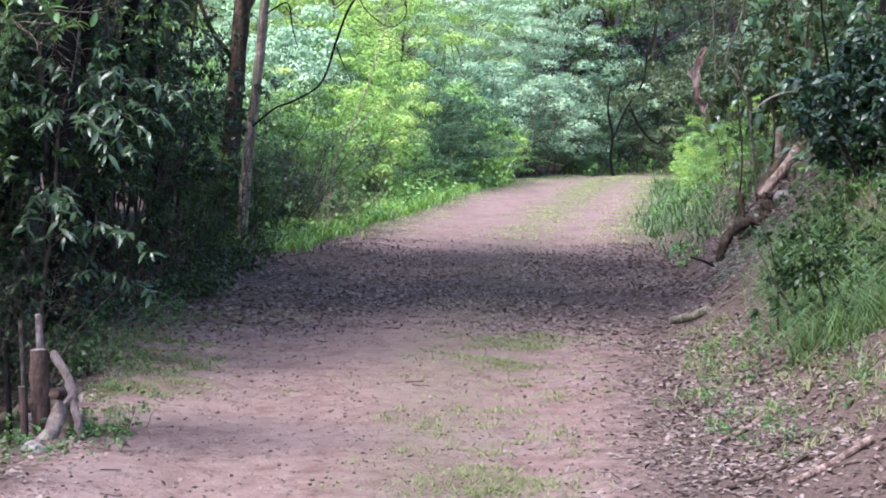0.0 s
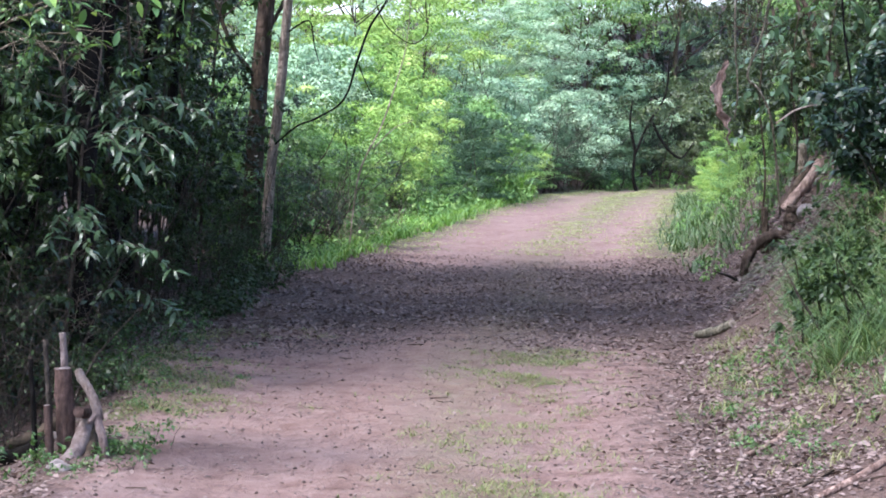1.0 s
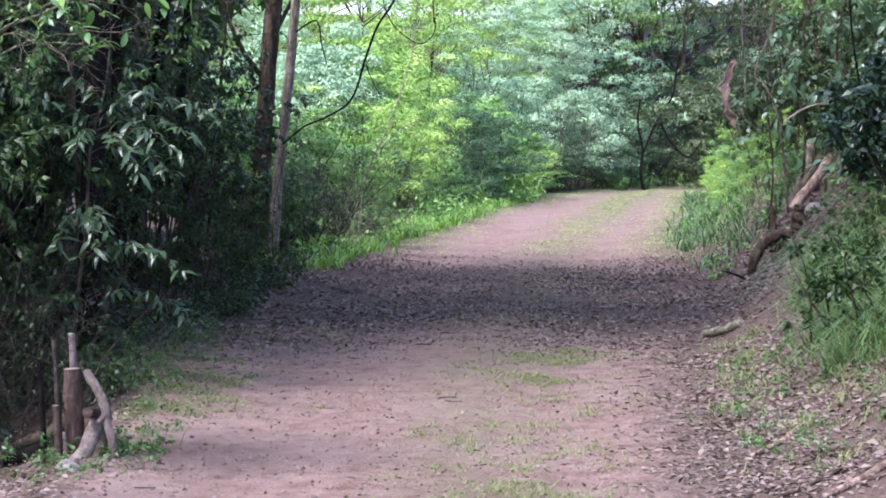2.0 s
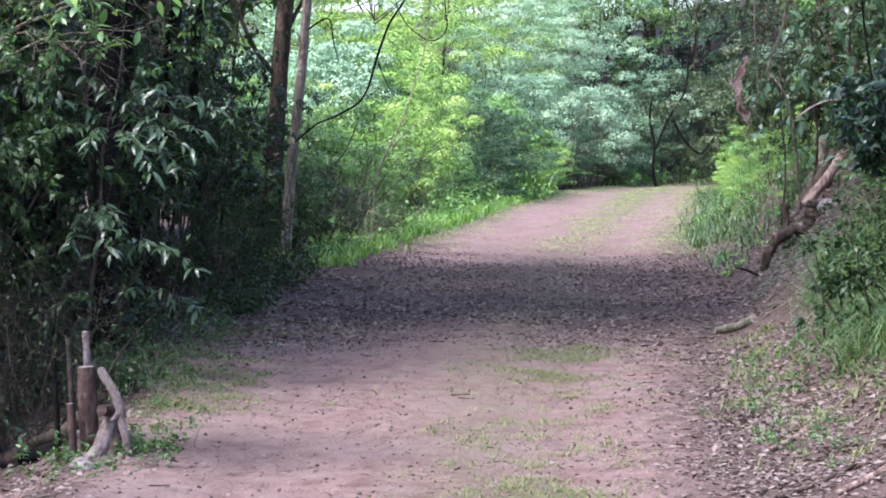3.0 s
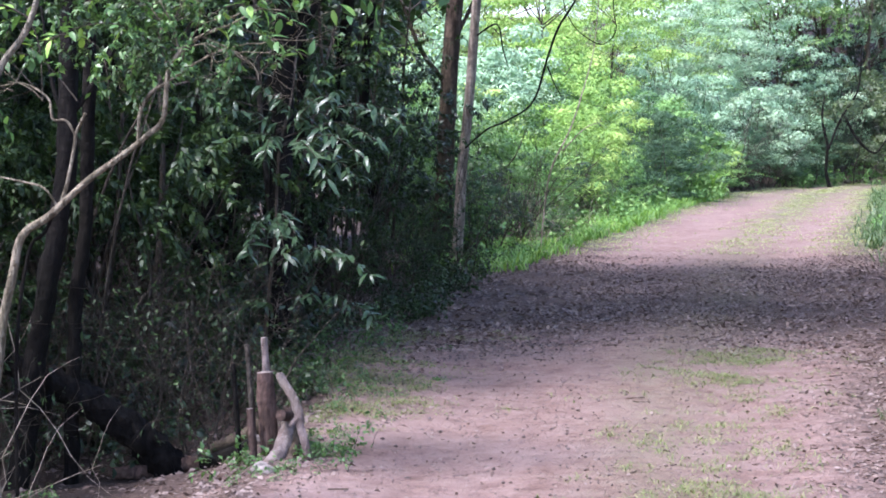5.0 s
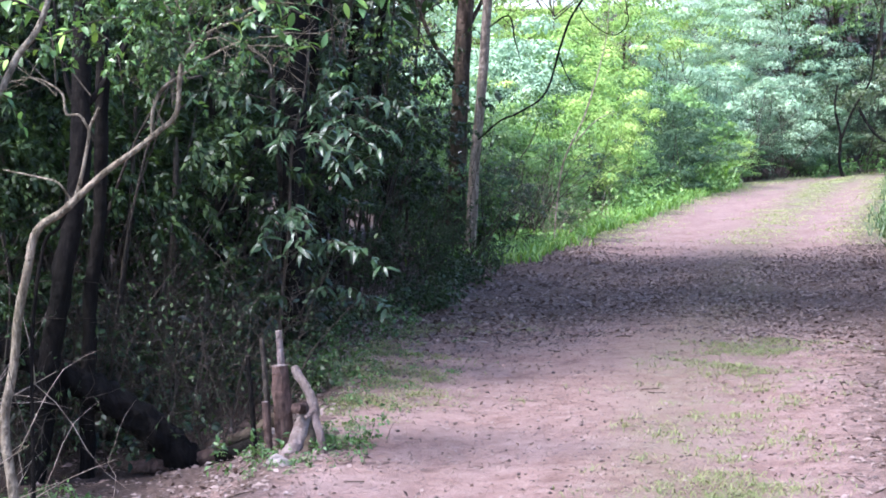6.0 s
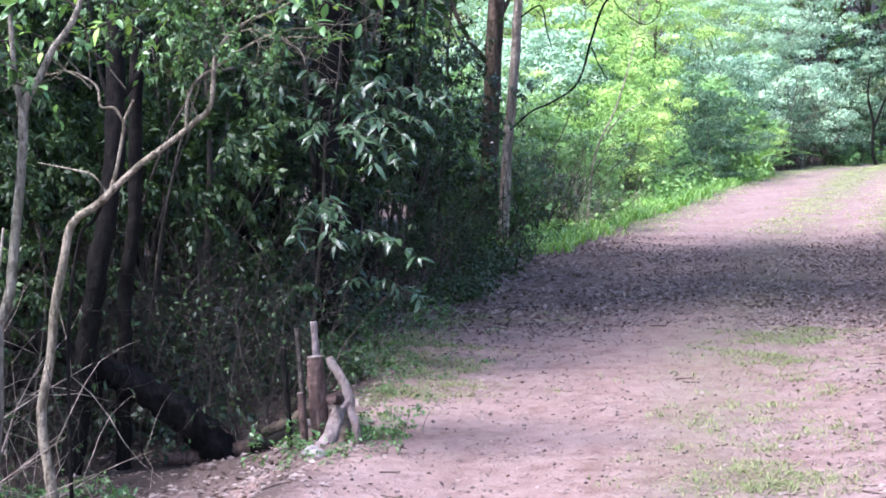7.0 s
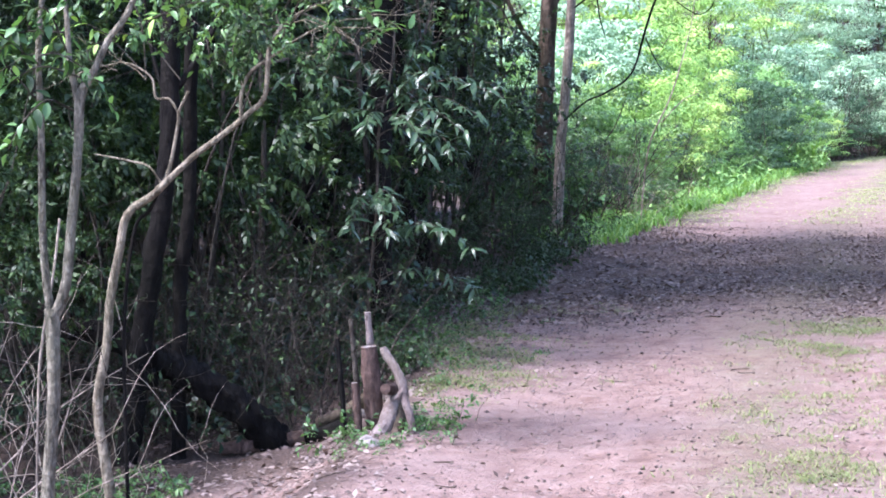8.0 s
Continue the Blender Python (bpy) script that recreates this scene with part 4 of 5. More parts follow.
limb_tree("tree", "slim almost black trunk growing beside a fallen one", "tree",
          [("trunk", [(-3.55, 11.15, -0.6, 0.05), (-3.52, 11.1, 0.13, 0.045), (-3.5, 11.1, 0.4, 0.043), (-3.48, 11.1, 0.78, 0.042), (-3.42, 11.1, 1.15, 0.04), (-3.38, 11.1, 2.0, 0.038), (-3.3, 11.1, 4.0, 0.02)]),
           ("branch", [(-3.4, 11.1, 1.6, 0.018), (-3.6, 11.15, 1.95, 0.014), (-3.7, 11.2, 2.5, 0.007)]), ("branch", [(-3.38, 11.1, 2.05, 0.018), (-3.2, 11.15, 2.35, 0.013), (-3.1, 11.2, 2.8, 0.006)])], [BARK_SHADED] * 3, 12, 0.1)
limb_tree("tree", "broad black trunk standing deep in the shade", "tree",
          [("trunk", [(-2.98, 14.7, -0.5, 0.13), (-2.96, 14.7, 0.2, 0.095), (-2.95, 14.7, 1.2, 0.085), (-2.9, 14.7, 2.4, 0.08), (-2.86, 14.7, 4.5, 0.06)]), ("branch", [(-2.9, 14.7, 2.2, 0.04), (-2.7, 14.6, 2.6, 0.03), (-2.4, 14.5, 3.0, 0.015)])], [BARK_SHADED] * 2, 14, 0.08)
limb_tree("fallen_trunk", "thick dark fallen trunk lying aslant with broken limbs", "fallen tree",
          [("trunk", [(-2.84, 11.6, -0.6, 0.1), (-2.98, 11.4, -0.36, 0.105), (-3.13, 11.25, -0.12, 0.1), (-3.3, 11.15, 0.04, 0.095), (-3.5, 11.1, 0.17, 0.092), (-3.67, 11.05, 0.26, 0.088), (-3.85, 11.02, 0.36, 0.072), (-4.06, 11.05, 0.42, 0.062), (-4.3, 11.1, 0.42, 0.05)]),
           ("limb", [(-3.62, 11.0, 0.14, 0.07), (-3.8, 10.95, 0.12, 0.06), (-3.97, 10.95, 0.15, 0.05), (-4.18, 10.95, 0.22, 0.03)])], [BARK_SHADED] * 2, 18, 0.14)


def log(name, label, category, a, b, r0, r1, mat, cut=WOOD_CUT, sag=0.01, sides=14):
    """A cut log with bark as one part and its two sawn ends as others."""
    a, b = np.array(a, float), np.array(b, float)
    mid = (a + b) / 2 + np.array([0.01, 0, -sag])
    ob = thing(name, *a, label, category)
    pts = np.array([[*(a - a), r0], [*(mid - a), (r0 + r1) / 2 * 1.04], [*(b - a), r1]])
    line = smooth_line(pts, 6)
    swell = 1 + 0.07 * np.sin(np.linspace(0, 1, len(line)) * 9 + r0 * 900) + 0.05 * np.sin(np.linspace(0, 1, len(line)) * 23 + r1 * 1700)
    line[1:-1, 3] *= swell[1:-1]
    part("bark", raw_mesh("bark", *tube(line, sides, 0.045, False), mat, True), ob)
    for p, q, r in ((line[0], line[1], r0), (line[-1], line[-2], r1)):
        d = unit(p[:3] - q[:3])
        rows = np.array([[*(p[:3] - d * 0.004), r * 0.985], [*(p[:3] + d * 0.0005), r * 0.97], [*(p[:3] + d * 0.002), r * 0.9]])
        part("cut_end", raw_mesh("cut_end", *tube(rows, sides, 0.01, True), cut, False), ob, "pale sawn log end")
    return ob


# logs at the foot of the dark brush
log("log", "brown log lying at the edge of the forest floor", "log", (-3.32, 11.3, height(-3.32, 11.3) + 0.045), (-2.82, 11.4, height(-2.82, 11.4) + 0.05), 0.04, 0.05, POST_BROWN, cut=POST_BROWN)
log("log", "dark log lying behind the fence posts", "log", (-2.85, 11.45, height(-2.85, 11.45) + 0.03), (-2.42, 11.3, height(-2.42, 11.3) + 0.02), 0.04, 0.045, BARK_SHADED)
log("log", "dark log stacked on another behind the posts", "log", (-2.75, 11.5, height(-2.75, 11.5) + 0.1), (-2.4, 11.38, height(-2.4, 11.38) + 0.09), 0.035, 0.04, BARK_BROWN)

# the broken log fence at the track's edge
FY = 10.2
log("post", "thin pale weathered fence stake with a broken top", "post", (-2.14, FY + 0.08, -0.35), (-2.17, FY + 0.08, 0.61), 0.024, 0.019, LOG_PALE)
log("post", "thick dark brown fence post cut off flat", "post", (-2.13, FY, -0.4), (-2.15, FY, 0.43), 0.05, 0.045, POST_BROWN)
log("post", "short dark stake beside the thick post", "post", (-2.2, FY - 0.08, -0.4), (-2.22, FY - 0.08, 0.24), 0.022, 0.019, POST_BROWN)
log("post", "thin dark stake standing in the brush", "post", (-2.33, FY + 0.15, -0.4), (-2.36, FY + 0.15, 0.46), 0.016, 0.013, BARK_SHADED, cut=BARK_BROWN)
limb_tree("fence_rail", "pale stripped crooked log leaning from the post to the ground", "log",
          [("stem", [(-2.065, FY - 0.02, 0.42, 0.022), (-2.04, FY - 0.05, 0.385, 0.026), (-1.985, FY - 0.1, 0.32, 0.025), (-1.945, FY - 0.13, 0.24, 0.027), (-1.925, FY - 0.16, 0.15, 0.022), (-1.895, FY - 0.2, 0.08, 0.022), (-1.88, FY - 0.22, -0.03, 0.018)]),
           ("stub", [(-1.935, FY - 0.15, 0.21, 0.018), (-1.96, FY - 0.17, 0.18, 0.014), (-1.975, FY - 0.19, 0.17, 0.01)])], [LOG_PALE, LOG_PALE], 14, 0.05)
log("post", "short grey dead stake leaning in the brush", "post", (-2.23, FY + 0.1, -0.35), (-2.27, FY + 0.1, 0.57), 0.017, 0.014, TWIG, cut=BARK_BROWN)
log("log", "short dark log wedged between the fence logs", "log", (-2.03, FY - 0.17, 0.22), (-2.05, FY + 0.3, 0.17), 0.03, 0.03, POST_BROWN, cut=POST_BROWN)
log("log", "pale log sloping down the edge, its sawn end in front", "log", (-2.08, FY - 0.32, -0.07), (-2.01, FY + 0.05, 0.15), 0.05, 0.045, LOG_PALE, cut=POST_BROWN)
log("log", "pale log lying beside another below the fence", "log", (-1.99, FY - 0.36, -0.1), (-1.96, FY, 0.12), 0.034, 0.03, BARK_BROWN)
log("log", "short pale sawn log set upright at the edge", "log", (-1.93, FY - 0.5, -0.2), (-1.96, FY - 0.46, -0.03), 0.046, 0.045, LOG_PALE)


def stone(x, y, r, label, flat=0.7, sink=0.3, mat=STONE):
    bm = bmesh.new()
    bmesh.ops.create_icosphere(bm, subdivisions=2, radius=r)
    off = Vector(rng.uniform(-50, 50, 3))
    for v in bm.verts:
        v.co *= 1 + 0.35 * noise.noise(v.co / r * 0.9 + off)
        v.co.z *= flat
    me = bpy.data.meshes.new("stone")
    bm.to_mesh(me)
    bm.free()
    me.materials.append(mat)
    ob = new("stone", me)
    ob.matrix_world = pose(x, y, height(x, y) + r * flat * (1 - 2 * sink) * 0.5, 0, 0, rng.uniform(0, 360))
    return tagged(ob, label, "stone", "stones at the fence")


stone(-2.07, FY - 0.52, 0.06, "rounded grey stone at the foot of the fence")
stone(-2.02, FY - 0.62, 0.05, "small grey stone at the foot of the fence")
stone(3.42, 21.0, 0.16, "brown lump of earth and rock under the stump", 0.8, 0.3)
stone(3.65, 20.7, 0.12, "brown rock on the bank", 0.8, 0.3)
stone(3.9, 21.6, 0.2, "brown rock among roots on the bank", 0.8, 0.3)

# ---- logs and roots on the bank ----
BY = 21.0
limb_tree("stump", "dark twisted root stump on the bank", "stump",
          [("trunk", [(3.48, BY, 0.4, 0.12), (3.52, BY, 0.68, 0.09), (3.55, BY - 0.03, 0.85, 0.085), (3.57, BY - 0.05, 0.97, 0.075)]),
           ("root", [(3.52, BY - 0.1, 0.6, 0.075), (3.38, BY - 0.15, 0.66, 0.06), (3.22, BY - 0.18, 0.62, 0.055), (3.1, BY - 0.22, 0.5, 0.055), (3.02, BY - 0.25, 0.36, 0.05), (3.0, BY - 0.25, 0.22, 0.04)]),
           ("root", [(3.5, BY - 0.1, 0.5, 0.05), (3.55, BY - 0.3, 0.45, 0.05), (3.5, BY - 0.5, 0.3, 0.04), (3.42, BY - 0.6, 0.1, 0.03)]),
           ("limb", [(3.27, BY, 0.45, 0.045), (3.26, BY, 0.75, 0.038), (3.25, BY, 0.96, 0.03)])], [BARK_BROWN] * 4, 16, 0.2)
log("log", "pale log leaning up the bank above the stump", "log", (3.47, BY + 0.1, 0.92), (3.92, BY + 0.2, 1.5), 0.055, 0.06, DRIED)
log("log", "dark log leaning up the bank behind a pale one", "log", (3.5, BY + 0.4, 0.95), (3.85, BY + 0.5, 1.5), 0.045, 0.05, BARK_BROWN)
limb_tree("palm_stem", "stout ringed pale stem rising from the bank", "palm", [("trunk", [(3.75, BY + 0.5, 1.1, 0.05), (3.74, BY + 0.5, 1.3, 0.046), (3.73, BY + 0.5, 1.36, 0.052), (3.73, BY + 0.5, 1.4, 0.044), (3.73, BY + 0.5, 1.46, 0.052), (3.73, BY + 0.5, 1.5, 0.044), (3.73, BY + 0.5, 1.58, 0.05), (3.72, BY + 0.5, 1.66, 0.03)])], [BARK_PALE], 14, 0.02)
limb_tree("root", "crooked dead root reaching over the litter", "root", [("stem", [(2.66, 20.6, 0.27, 0.006), (2.74, 20.6, 0.25, 0.01), (2.86, 20.6, 0.21, 0.016), (3.02, 20.6, 0.12, 0.022)])], [BARK_SHADED], 8, 0.05)
limb_tree("vine", "pale liana hanging down the bank's thicket", "vine", [("stem", [(2.83, 17.8, 3.5, 0.012), (2.69, 17.8, 2.7, 0.012), (2.56, 17.8, 2.3, 0.012), (2.67, 17.8, 2.16, 0.012), (2.78, 17.8, 1.93, 0.012), (2.85, 17.9, 1.61, 0.011), (2.95, 18.1, 1.0, 0.01)])], [BARK_PALE], 7)
limb_tree("vine", "thin straight liana beside the hanging bark", "vine", [("stem", [(2.37, 17.7, 4.4, 0.009), (2.41, 17.7, 3.07, 0.009), (2.43, 17.7, 2.52, 0.009), (2.46, 17.7, 2.16, 0.008), (2.44, 17.7, 1.89, 0.007)])], [BARK_PALE], 6)


limb_tree("vine", "dark straight liana before the broad leaves", "vine", [("stem", [(3.35, 17.6, 3.3, 0.009), (3.4, 17.6, 2.7, 0.01), (3.5, 17.6, 2.1, 0.01), (3.54, 17.6, 1.75, 0.009), (3.55, 17.7, 1.3, 0.008)])], [BARK_SHADED], 6)
limb_tree("vine", "pale arching bare stem over the bank", "vine", [("stem", [(2.75, 17.3, 1.85, 0.008), (2.95, 17.3, 1.98, 0.009), (3.2, 17.3, 2.02, 0.009), (3.45, 17.3, 1.9, 0.01), (3.7, 17.3, 1.66, 0.01), (3.9, 17.4, 1.3, 0.011)])], [BARK_TAN], 6)


def hanging_bark():
    """A strip of dried bark that curls and twists as it hangs."""
    n, w = 40, 9
    s = np.linspace(0, 1, n)
    cx = np.interp(s, [0, 0.27, 0.5, 0.7, 1], [2.35, 2.28, 2.27, 2.35, 2.39]) + 0.012 * np.sin(s * 40)
    cz = np.interp(s, [0, 0.27, 0.5, 0.7, 1], [2.41, 2.19, 2.0, 1.86, 1.65])
    twist = s * 1.8 + 0.35 * np.sin(s * 17)
    half = 0.06 * np.interp(s, [0, 0.15, 0.8, 1], [0.5, 1, 1, 0.35]) * (1 + 0.12 * np.sin(s * 31))
    k = np.linspace(-1, 1, w)
    a = twist[:, None] + k[None] * 1.0
    v = np.stack([cx[:, None] + half[:, None] * np.sin(a) * (0.7 + 0.3 * np.abs(k)), 17.8 + half[:, None] * np.cos(a), cz[:, None] + 0.02 * k[None] * np.cos(twist)[:, None]], -1).reshape(-1, 3)
    i, j = np.meshgrid(np.arange(n - 1), np.arange(w - 1), indexing="ij")
    q = np.stack([i * w + j, i * w + j + 1, (i + 1) * w + j + 1, (i + 1) * w + j], -1).reshape(-1, 4)
    ob = new("bark_strip", raw_mesh("bark_strip", v, q, BARK_STRIP, True))
    mod = ob.modifiers.new("thickness", "SOLIDIFY")
    mod.thickness = 0.008
    tagged(ob, "curled strip of dried brown bark hanging in a liana", "dried bark")


hanging_bark()

# sticks on the litter
log("stick", "fallen peeled stick on the leaf litter", "stick", (1.5, 10.15, height(1.5, 10.15) + 0.015), (1.85, 10.75, height(1.85, 10.75) + 0.025), 0.014, 0.02, DRIED)
log("stick", "orange-brown broken stick on the bank's litter", "stick", (1.62, 8.7, height(1.62, 8.7) + 0.01), (2.05, 9.0, height(2.05, 9.0) + 0.02), 0.018, 0.022, DRIED)
log("stick", "thin dry stick at the foot of the bank", "stick", (1.35, 8.9, height(1.35, 8.9) + 0.01), (1.8, 9.25, height(1.8, 9.25) + 0.015), 0.012, 0.01, BARK_BROWN)
log("log", "short weathered log lying on leaf litter", "log", (1.98, 16.4, height(1.98, 16.4) + 0.02), (2.24, 16.0, height(2.24, 16.0) + 0.03), 0.034, 0.04, BARK_GREY)
log("stick", "dark root stick across the bank", "stick", (2.2, 11.6, height(2.2, 11.6) + 0.02), (2.55, 12.4, height(2.55, 12.4) + 0.06), 0.018, 0.015, BARK_BROWN)

# ---- leafy plants whose leaves can be told apart ----
rng = np.random.default_rng(103)
dry = [plant("brush", dict(BRUSH, bark=BARK_TAN, height=1.4, radius=0.007, per=0, split=False), "tangle of pale dry stems at the path's edge", "brush", "dry brush")]
scatter(dry, [(-3.75, 8.8, 0.8), (-3.95, 9.2, 0.9), (-4.3, 9.3, 1.1), (-4.6, 10.0, 1.2), (-3.7, 9.9, 0.6)])
rng = np.random.default_rng(104)
def single_leaf(name, length, width, mat, droop=0.35):
    """One leaf with a midrib fold, curved edge and thickness to its stalk."""
    n = 5
    s = np.linspace(0, 1, n)
    half = width / 2 * np.sin(np.pi * np.clip(s, 0.04, 0.985) ** 0.8)
    z = -droop * length * s ** 2
    left = np.stack([half, s * length, z + half * 0.25], 1)
    mid = np.stack([s * 0, s * length, z], 1)
    right = np.stack([-half, s * length, z + half * 0.25], 1)
    v = np.vstack([left, mid, right])
    i = np.arange(n - 1)
    q = np.vstack([np.stack([i, i + 1, n + i + 1, n + i], 1), np.stack([n + i, n + i + 1, 2 * n + i + 1, 2 * n + i], 1)])
    return raw_mesh(name, v, q, mat, True)


LEAF_NARROW = [single_leaf("leaf", 0.13, 0.034, LEAF_SPRAY), single_leaf("leaf", 0.11, 0.032, LEAF_SPRAY, 0.5), single_leaf("leaf", 0.12, 0.036, LEAF_SPRAY, 0.2)]

LEAF_CREEPER = [single_leaf("leaf", 0.14, 0.07, CREEPER), single_leaf("leaf", 0.16, 0.075, CREEPER, 0.5), single_leaf("leaf", 0.12, 0.06, CREEPER, 0.25)]


def spray(parent, points, radius, meshes, count, mat=TWIG, reach=0.05, flat=1.0):
    """A leafy twig: a thin tube and leaves set round it, each a part."""
    p = np.array(points, float)
    rows = np.column_stack([p, np.linspace(radius, radius * 0.4, len(p))])
    line = smooth_line(rows, 4)
    part("twig", raw_mesh("twig", *tube(line, 5, 0, False), mat, True), parent)
    for i in range(count):
        s = (0.25 + 0.75 * (i + rng.uniform(0, 1)) / count) * (len(line) - 1.01)
        k = int(s)
        at = Vector(line[k, :3] + (line[k + 1, :3] - line[k, :3]) * (s - k))
        along = Vector(unit(line[k + 1, :3] - line[k, :3]))
        d = along * rng.uniform(0.1, 0.9) + Vector(rng.normal(size=3)) * 0.7 + Vector((0, 0, -0.25))
        d.z *= flat
        d.normalize()
        up = Vector((rng.normal() * 0.35, rng.normal() * 0.35, 1))
        side = d.cross(up).normalized()
        up = side.cross(d)
        ob = part("leaf", meshes[int(rng.integers(len(meshes)))], parent)
        s2 = rng.uniform(0.7, 1.15)
        m = Matrix((( *side,), (*d,), (*up,))).transposed().to_4x4()
        ob.matrix_basis = Matrix.Translation(at + d * reach * 0.3) @ m @ Matrix.Scale(s2, 4)


def whorls(parent, points, radius, meshes, count, per, mat=TWIG):
    """A twig with fans of drooping leaves along its outer part, each leaf a part."""
    p = np.array(points, float)
    line = smooth_line(np.column_stack([p, np.linspace(radius, radius * 0.45, len(p))]), 6)
    part("twig", raw_mesh("twig", *tube(line, 5, 0, False), mat, True), parent)
    for i in range(count):
        s = (0.3 + 0.7 * (i + 1) / count) * (len(line) - 1.01)
        k = int(s)
        at = Vector(line[k, :3] + (line[k + 1, :3] - line[k, :3]) * (s - k))
        along = math.atan2(line[k + 1, 1] - line[k, 1], line[k + 1, 0] - line[k, 0])
        for j in range(per):
            a = along + (j / (per - 1) - 0.5) * 3.2 + rng.normal() * 0.55
            d = Vector((math.cos(a), math.sin(a), rng.uniform(-0.95, 0.15))).normalized()
            up = Vector((rng.normal() * 0.3, rng.normal() * 0.3 - 0.25, 1))
            side = d.cross(up).normalized()
            ob = part("leaf", meshes[int(rng.integers(len(meshes)))], parent)
            m = Matrix(((*side,), (*d,), (*side.cross(d),))).transposed().to_4x4()
            ob.matrix_basis = Matrix.Translation(at + Vector(rng.normal(size=3)) * 0.012) @ m @ Matrix.Scale(rng.uniform(0.55, 1.1), 4)


def leafy_sapling():
    x, y = -2.72, 13.0
    z = height(x, y)
    ob = thing("sapling", x, y, z, "glossy-leaved sapling reaching out of the dark forest", "sapling")
    stem = np.array([[0, 0, -0.1, 0.016], [0.0, 0, 0.5, 0.014], [0.08, -0.05, 1.1, 0.012], [0.12, -0.08, 1.7, 0.01], [0.22, -0.1, 2.1, 0.008], [0.26, -0.1, 2.5, 0.005]])
    part("trunk", raw_mesh("trunk", *tube(smooth_line(stem, 6), 8, 0.03), TWIG, True), ob)
    fans = [((0.22, -0.1, 1.78), (0.64, -0.3, 1.91), (1.05, -0.5, 1.78)),
                 ((0.26, -0.1, 1.74), (0.62, -0.2, 1.92), (0.99, -0.3, 1.87)),
                 ((0.22, -0.1, 1.8), (0.4, -0.25, 1.94), (0.58, -0.4, 2.0)),
                 ((0.3, -0.1, 1.74), (0.6, -0.4, 1.8), (0.89, -0.7, 1.68)),
                 ((0.26, -0.1, 1.68), (0.55, -0.45, 1.71), (0.83, -0.8, 1.56)),
                 ((0.22, -0.1, 1.68), (0.39, -0.4, 1.63), (0.56, -0.7, 1.43)),
                 ((0.22, -0.1, 1.59), (0.48, -0.3, 1.6), (0.73, -0.5, 1.44)),
                 ((0.14, -0.1, 1.78), (-0.09, -0.15, 1.88), (-0.31, -0.2, 1.87)),
                 ((0.14, -0.1, 1.7), (-0.09, -0.3, 1.72), (-0.32, -0.5, 1.55)),
                 ((0.1, -0.1, 1.68), (0.12, -0.4, 1.69), (0.14, -0.7, 1.56)),
                 ((0.22, -0.1, 1.85), (0.12, -0.1, 1.99), (0.02, -0.1, 2.04)),
                 ((0.26, -0.1, 1.81), (0.33, -0.1, 2.0), (0.41, -0.1, 2.16)),
                 ((0.06, -0.1, 1.13), (0.02, -0.3, 1.12), (-0.01, -0.5, 0.93)),
                 ((0.08, -0.1, 1.11), (0.18, -0.4, 1.11), (0.28, -0.7, 0.92)),
                 ((0.08, -0.1, 1.13), (0.19, -0.25, 1.17), (0.29, -0.4, 1.05)),
                 ((0.22, -0.1, 0.9), (0.52, -0.3, 0.94), (0.81, -0.5, 0.8)),
                 ((0.22, -0.1, 0.9), (0.38, -0.15, 0.95), (0.55, -0.2, 0.91)),
                 ((0.22, -0.1, 0.6), (0.48, -0.1, 0.62), (0.74, -0.1, 0.5)),
                 ((0.06, -0.1, 0.56), (-0.08, -0.1, 0.57), (-0.22, -0.1, 0.47)),
                 ((-0.1, -0.1, 1.93), (-0.37, -0.05, 1.99), (-0.64, 0.0, 1.97))]
    for ends in fans:
        pts = [(0.1, -0.08, ends[0][2] - z - 0.06)] + [(a, b, c - z) for a, b, c in ends]
        whorls(ob, pts, 0.005, LEAF_NARROW, 7, 5)


leafy_sapling()


def leaf_vine(x, y, top, label, sprays, seed_turn):
    z = height(x, y)
    ob = thing("vine", x, y, z, label, "vine", "broad-leaved vines")
    h = top - z
    stem = np.array([[0, 0, -0.1, 0.014], [0.05, -0.05, h * 0.3, 0.012], [-0.05, -0.1, h * 0.65, 0.01], [0.02, -0.1, h, 0.007]])
    part("stem", raw_mesh("stem", *tube(smooth_line(stem, 6), 7, 0.03), BARK_BROWN, True), ob)
    for i in range(sprays):
        f = 0.3 + 0.7 * i / sprays
        a = seed_turn + i * 2.4
        s = np.array([0, -0.08, h * f])
        r = rng.uniform(0.3, 0.65)
        d = np.array([math.cos(a), -0.5 - 0.4 * abs(math.sin(a)), 0])
        spray(ob, [s, s + d * r * 0.5 + (0, 0, 0.08), s + d * r - (0, 0, rng.uniform(0.05, 0.3))], 0.005, LEAF_CREEPER, 9)


for x, y, top, n in ((4.0, 18.9, 2.5, 9), (3.95, 18.4, 2.6, 9), (4.25, 18.0, 2.5, 9), (3.95, 17.2, 1.9, 8), (4.4, 19.2, 2.8, 8), (4.6, 20.4, 2.7, 8), (4.1, 21.9, 3.3, 11), (3.75, 22.3, 3.2, 11), (3.45, 22.7, 3.1, 10), (4.5, 21.0, 3.2, 10), (3.75, 16.9, 1.65, 7), (4.0, 16.4, 1.8, 7), (3.55, 17.7, 1.6, 6)):
    leaf_vine(x, y, top, "broad-leaved green creeper climbing over the bank", n, rng.uniform(0, 6))
LEAF_TWIN = [single_leaf("leaf", 0.085, 0.046, LEAF_MID), single_leaf("leaf", 0.075, 0.04, LEAF_DARK, 0.5), single_leaf("leaf", 0.065, 0.036, LEAF_MID, 0.2)]
